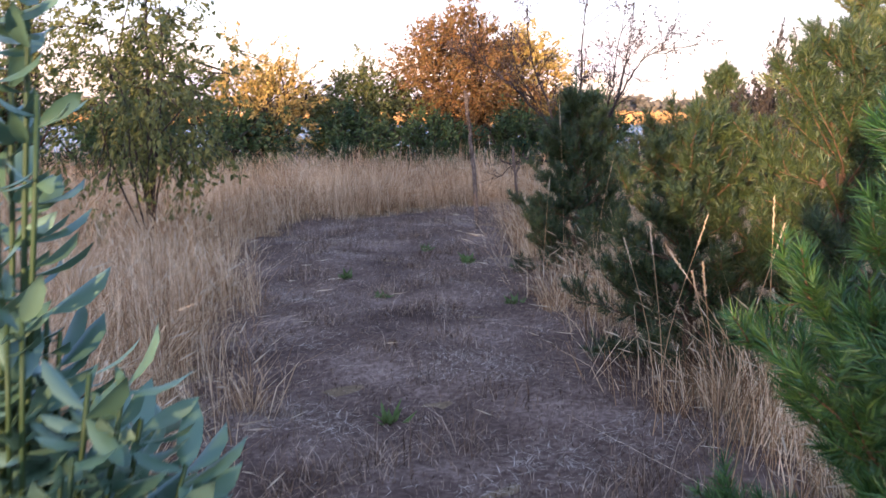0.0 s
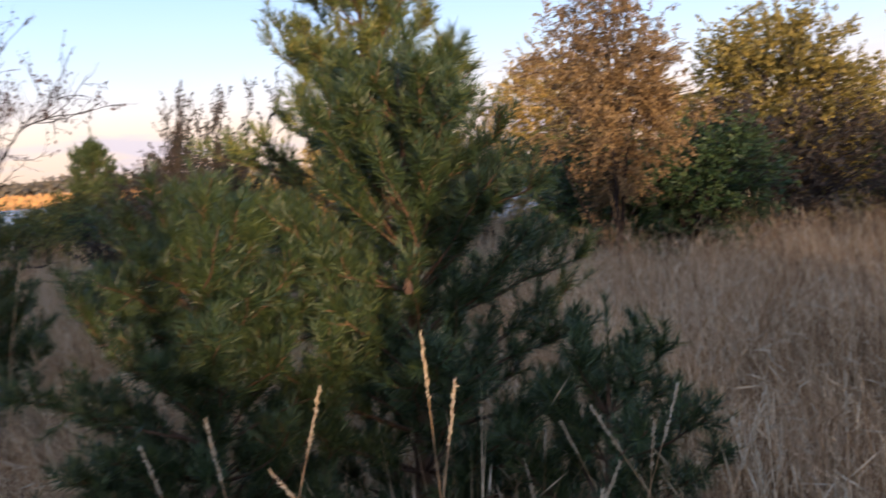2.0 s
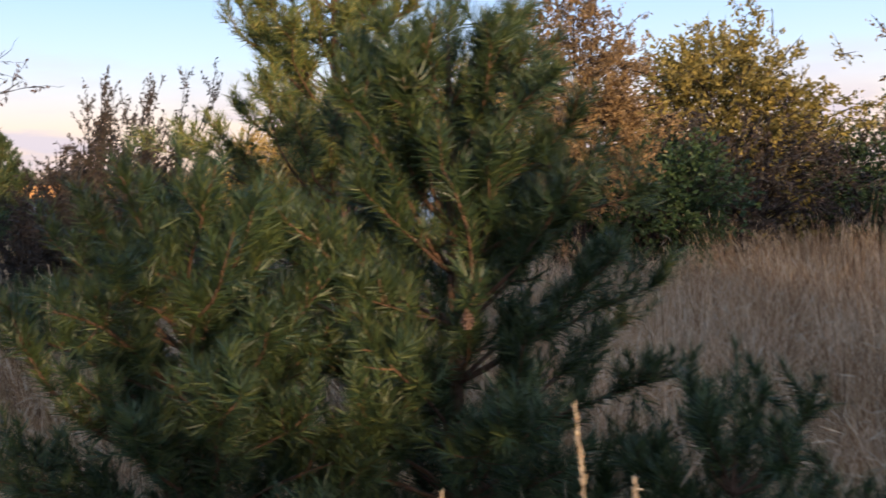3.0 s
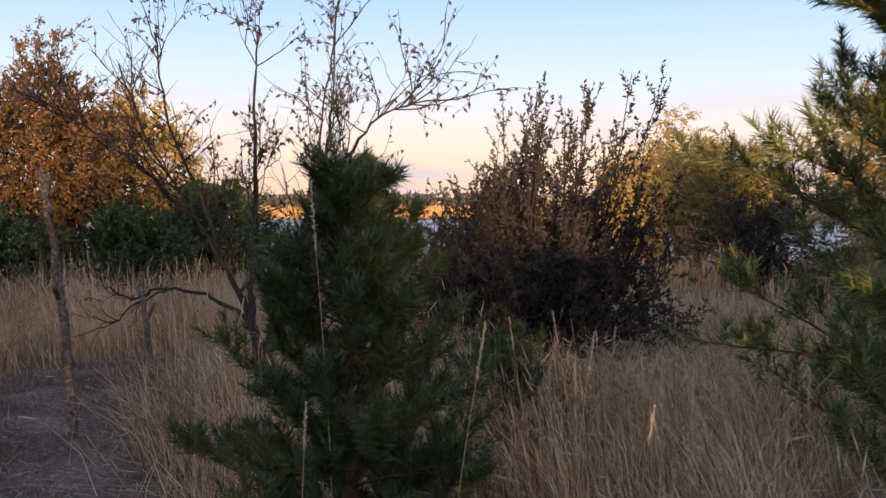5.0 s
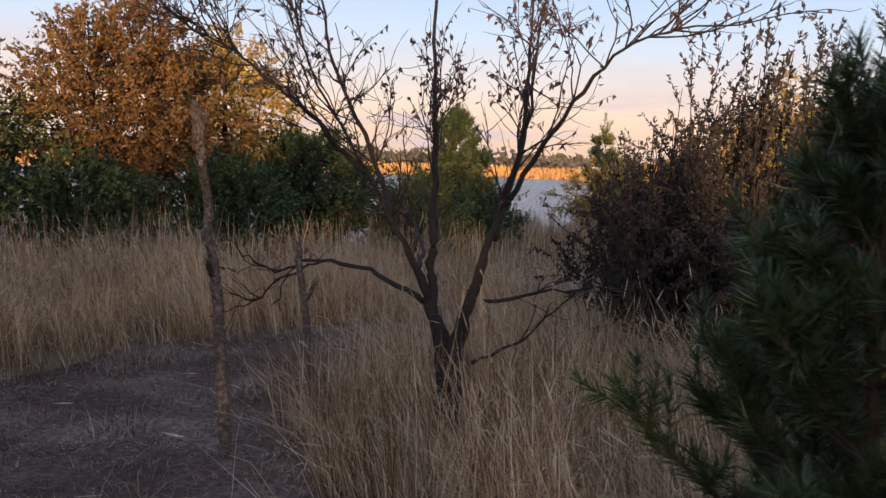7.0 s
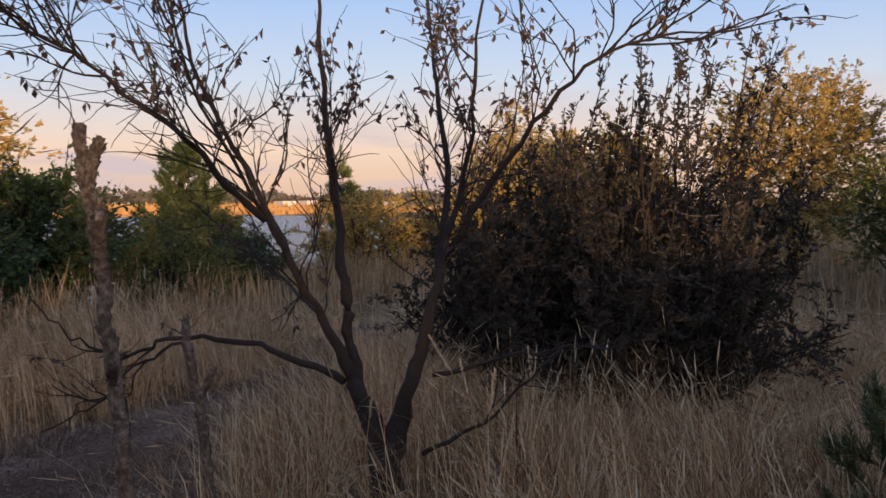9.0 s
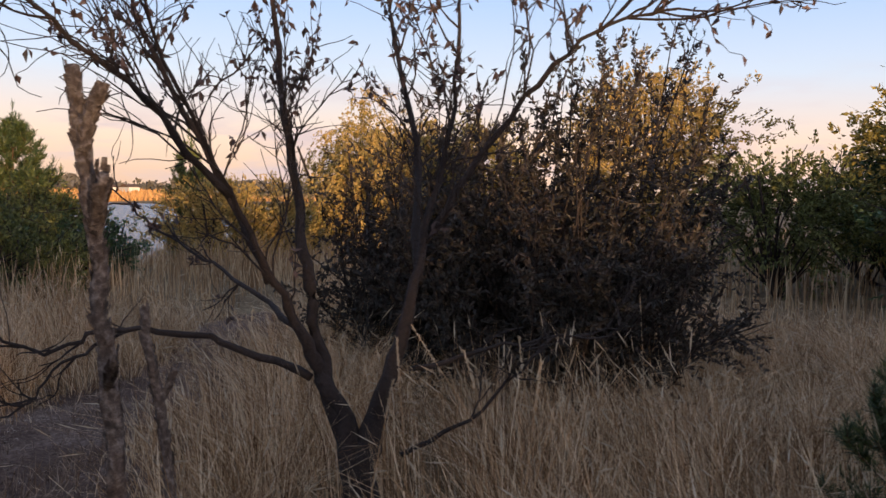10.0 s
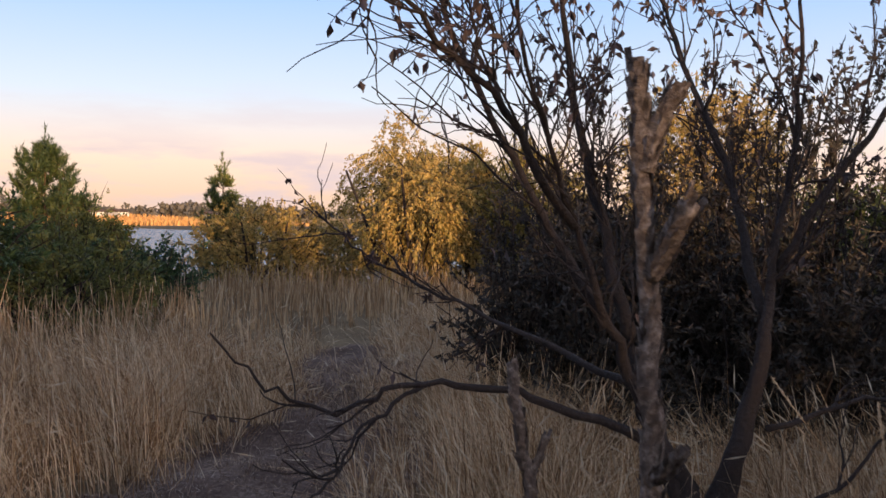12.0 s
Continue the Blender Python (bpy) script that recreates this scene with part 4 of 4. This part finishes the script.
    for bx, by, bz, br in ((1.965, 13.53, 1.27, 0.055), (1.93, 13.66, 1.38, 0.045), (1.99, 13.2, 1.1, 0.04)):
        bu = Acc()
        leaves(bu, np.tile(np.array((bx, by, bz)) - o, (30, 1)), rng.normal(0, 1, (30, 3)), br * rng.uniform(0.6, 1.2, 30), br * 0.3, rng)
        part("burr", bu, M_DEADLEAF, ob, "dry dark spiky seed cluster")
    part("foliage", lf, M_DEADLEAF, ob, "few curled withered leaves")


bare_tree()


def bark_flakes(acc, line, r0, r1, rng, n):
    t = rng.random(n)
    f = t * (len(line) - 1)
    i = np.minimum(f.astype(int), len(line) - 2)
    p = line[i] + (line[i + 1] - line[i]) * (f - i)[:, None]
    d = unit(line[i + 1] - line[i])
    a, b = frames_of(d)
    ang = rng.uniform(0, 2 * np.pi, (n, 1))
    out, side = a * np.cos(ang) + b * np.sin(ang), b * np.cos(ang) - a * np.sin(ang)
    r = (r0 + (r1 - r0) * t)[:, None]
    w, L, lift = rng.uniform(0.005, 0.013, (n, 1)), rng.uniform(0.012, 0.045, (n, 1)), rng.uniform(0.001, 0.009, (n, 1))
    c = p + out * r * 0.97
    v = np.stack([c - side * w, c + side * w, c + side * w * 0.8 + d * L + out * lift, c - side * w * 0.7 + d * L + out * (lift + 0.002)], 1).reshape(-1, 3)
    k = (np.arange(n) * 4)[:, None]
    acc.add(v, np.concatenate([k + [0, 1, 2], k + [0, 2, 3]], 1).reshape(-1, 3))


def snag(name, pts, r0, r1, stubs, seed, label, flakes=420):
    rng = np.random.default_rng(seed)
    o = np.array(pts[0])
    ob = thing(name, *pts[0], label, "dead trunk")
    line = smooth_line(np.array(pts) - o, 10)
    line[1:-1] += rng.normal(0, 0.004, (len(line) - 2, 3))
    t = Acc()
    tube(t, line, r0, r1, 10, rng, 0.12)
    part("trunk", t, M_FLAKY, ob, smooth=True)
    fl = Acc()
    bark_flakes(fl, line, r0, r1, rng, flakes)
    for st, en, a, b in stubs:
        s2 = Acc()
        ln = smooth_line([np.array(st) - o, (np.array(st) + np.array(en)) / 2 - o + rng.normal(0, 0.006, 3), np.array(en) - o], 5)
        tube(s2, ln, a, b, 8, rng, 0.12)
        part("stub", s2, M_FLAKY, ob, smooth=True)
        bark_flakes(fl, ln, a, b, rng, 60)
    part("bark", fl, M_FLAKY, ob, "loose grey bark flakes")


snag("dead_trunk", [(0.43, 11.34, -0.05), (0.40, 11.33, 0.6), (0.34, 11.315, 1.2), (0.27, 11.32, 1.77)], 0.028, 0.016,
     [((0.325, 11.31, 1.36), (0.29, 11.215, 1.50), 0.019, 0.017), ((0.29, 11.31, 1.56), (0.31, 11.265, 1.70), 0.018, 0.015), ((0.36, 11.32, 0.95), (0.33, 11.25, 1.02), 0.01, 0.006)],
     81, "dead grey trunk with flaking bark and short stubs")
snag("dead_trunk", [(1.0, 11.9, -0.05), (0.97, 11.95, 0.5), (0.92, 12.02, 1.05)], 0.024, 0.014, [((0.95, 11.98, 0.7), (1.0, 11.95, 0.82), 0.008, 0.005)], 82,
     "thin dead trunk with peeling bark in the grass", 220)


# ---- broad-leaved shrub at the start ----
def oblong_leaves(acc, pos, d, length, width, rng):
    n = len(pos)
    d = unit(d)
    a, b = frames_of(d)
    ang = rng.normal(0, 0.5, (n, 1))
    side, nor = a * np.cos(ang) + b * np.sin(ang), b * np.cos(ang) - a * np.sin(ang)
    L, W = length[:, None], width[:, None]
    sag = [0.0, 0.01, 0.0, -0.06, -0.14]
    wid = [0.06, 0.75, 1.0, 0.8, 0.0]
    rows = []
    for s, z, q in zip((0, 0.25, 0.5, 0.78, 1.0), sag, wid):
        m = pos + d * L * s + nor * L * z
        rows += [m - side * W * 0.5 * q + nor * W * 0.18 * q, m, m + side * W * 0.5 * q + nor * W * 0.18 * q]
    v = np.stack(rows, 1).reshape(-1, 3)
    k = (np.arange(n) * 15)[:, None]
    tris = []
    for i in range(4):
        for j in range(2):
            p = 3 * i + j
            tris += [k + [p, p + 1, p + 4], k + [p, p + 4, p + 3]]
    acc.add(v, np.concatenate(tris, 1).reshape(-1, 3))


def leafy_shrub():
    rng = np.random.default_rng(91)
    ob = thing("leafy_shrub", -0.54, 1.0, -0.03, "grey-green broad-leaved shrub with long smooth leaves", "shrub")
    lf = Acc()
    tops = [(0.06, 0.02, 1.98), (0.08, 0.06, 1.78), (0.03, 0.1, 1.65), (0.1, 0.0, 1.55)]
    for k in range(58):
        a, q = rng.uniform(-0.9, 2.6), rng.random()
        tops.append((0.34 * q**0.6 * math.cos(a), 0.26 * q**0.6 * math.sin(a), 1.32 - 0.5 * q + rng.normal(0, 0.09)))
    for e in tops:
        e = np.array(e)
        line = smooth_line([rng.normal(0, 0.03, 3) * [1, 1, 0], e * [0.35, 0.35, 0.5], e], 6)
        st = Acc()
        tube(st, line, 0.006, 0.003, 6)
        part("stem", st, M_GREEN, ob, smooth=True)
        n = 40
        f = (0.4 + 0.6 * rng.random(n) ** 0.7) * (len(line) - 1)
        i = np.minimum(f.astype(int), len(line) - 2)
        pos = line[i] + (line[i + 1] - line[i]) * (f - i)[:, None]
        out = rng.normal(0, 1, (n, 3)) * [1, 1, 0.2]
        L = rng.uniform(0.045, 0.1, n)
        oblong_leaves(lf, pos, unit(out) * 1.0 + [0, 0, 0.35], L, L * rng.uniform(0.27, 0.38, n), rng)
    part("foliage", lf, M_BROADLEAF, ob, smooth=True)


leafy_shrub()


# ---- small green weeds on the walk and single tall stalks ----
def weed(x, y, r, seed):
    rng = np.random.default_rng(seed)
    ob = thing("weed", x, y, float(ground_z(x, y)) - 0.005, "small green weed growing on the mown walk", "weed", "weeds on the walk")
    for k in range(16):
        acc = Acc()
        pos = rng.normal(0, r * 0.12, (1, 3)) * [1, 1, 0]
        leaves(acc, pos, rng.normal(0, 0.6, (1, 3)) * [1, 1, 0.2] + [0, 0, 0.7], rng.uniform(0.6, 1.2, 1) * r, r * 0.26, rng)
        part("leaf", acc, M_GREENBLADE, ob)


for i, (wx, wy, wr) in enumerate(((-0.26, 4.35, 0.13), (0.25, 9.2, 0.16), (-0.9, 8.3, 0.13), (-0.5, 7.3, 0.10), (0.55, 7.0, 0.12), (-0.2, 9.9, 0.12))):
    weed(wx, wy, wr, 300 + i)


def stalk(x, y, h, lean, ang, seed):
    rng = np.random.default_rng(seed)
    z = float(ground_z(x, y)) - 0.02
    ob = thing("grass_stalk", x, y, z, "single tall pale grass stalk with feathery head", "grass stalk", "single tall stalks")
    a = np.array([math.cos(ang), math.sin(ang), 0])
    line = smooth_line([(0, 0, 0), a * lean * h * 0.3 + [0, 0, h * 0.5], a * lean * h + [0, 0, h]], 8)
    st = Acc()
    tube(st, line, 0.0022, 0.001, 5)
    part("stem", st, M_GRASS, ob)
    hd = Acc()
    n = 90
    t = 0.86 + 0.14 * rng.random(n)
    f = t * (len(line) - 1)
    i = np.minimum(f.astype(int), len(line) - 2)
    pos = line[i] + (line[i + 1] - line[i]) * (f - i)[:, None]
    leaves(hd, pos, unit(line[-1] - line[-3]) + rng.normal(0, 0.3, (n, 3)), 0.014, 0.004, rng)
    part("head", hd, M_HEAD, ob)


for i, (sx, sy, sh, sl, sa) in enumerate(((1.07, 7.92, 1.58, 0.05, 2.5), (1.25, 7.5, 1.2, 0.15, 0.3), (0.85, 7.6, 0.95, 0.1, 1.0), (1.2, 3.7, 1.05, 0.25, 0.4), (1.35, 3.55, 0.95, 0.5, 2.6),
                                          (1.0, 3.95, 1.0, 0.15, 2.0), (1.6, 3.4, 1.0, 0.3, 5.8), (1.75, 3.45, 0.95, 0.45, 0.0), (1.05, 4.3, 0.9, 0.2, 2.9), (1.4, 3.8, 1.15, 0.1, 1.3), (2.1, 3.5, 0.95, 0.4, 2.7),
                                          (2.0, 8.0, 1.05, 0.25, 0.6), (2.2, 7.7, 1.0, 0.3, 0.9), (1.9, 7.5, 0.9, 0.2, 0.4), (2.4, 8.3, 0.95, 0.35, 0.2))):
    stalk(sx, sy, sh, sl, sa, 400 + i)
stalk_rng = np.random.default_rng(450)
for x0, x1, y0, y1, count in ((0.95, 2.4, 3.0, 4.0, 22), (1.7, 3.2, 7.0, 8.8, 16), (0.9, 2.2, 10.6, 11.4, 10)):
    for i in range(count):
        stalk(stalk_rng.uniform(x0, x1), stalk_rng.uniform(y0, y1), stalk_rng.uniform(0.65, 1.05), stalk_rng.uniform(0.05, 0.5), stalk_rng.uniform(0, 6.28), 460 + i + int(10 * y0))

build_grass()
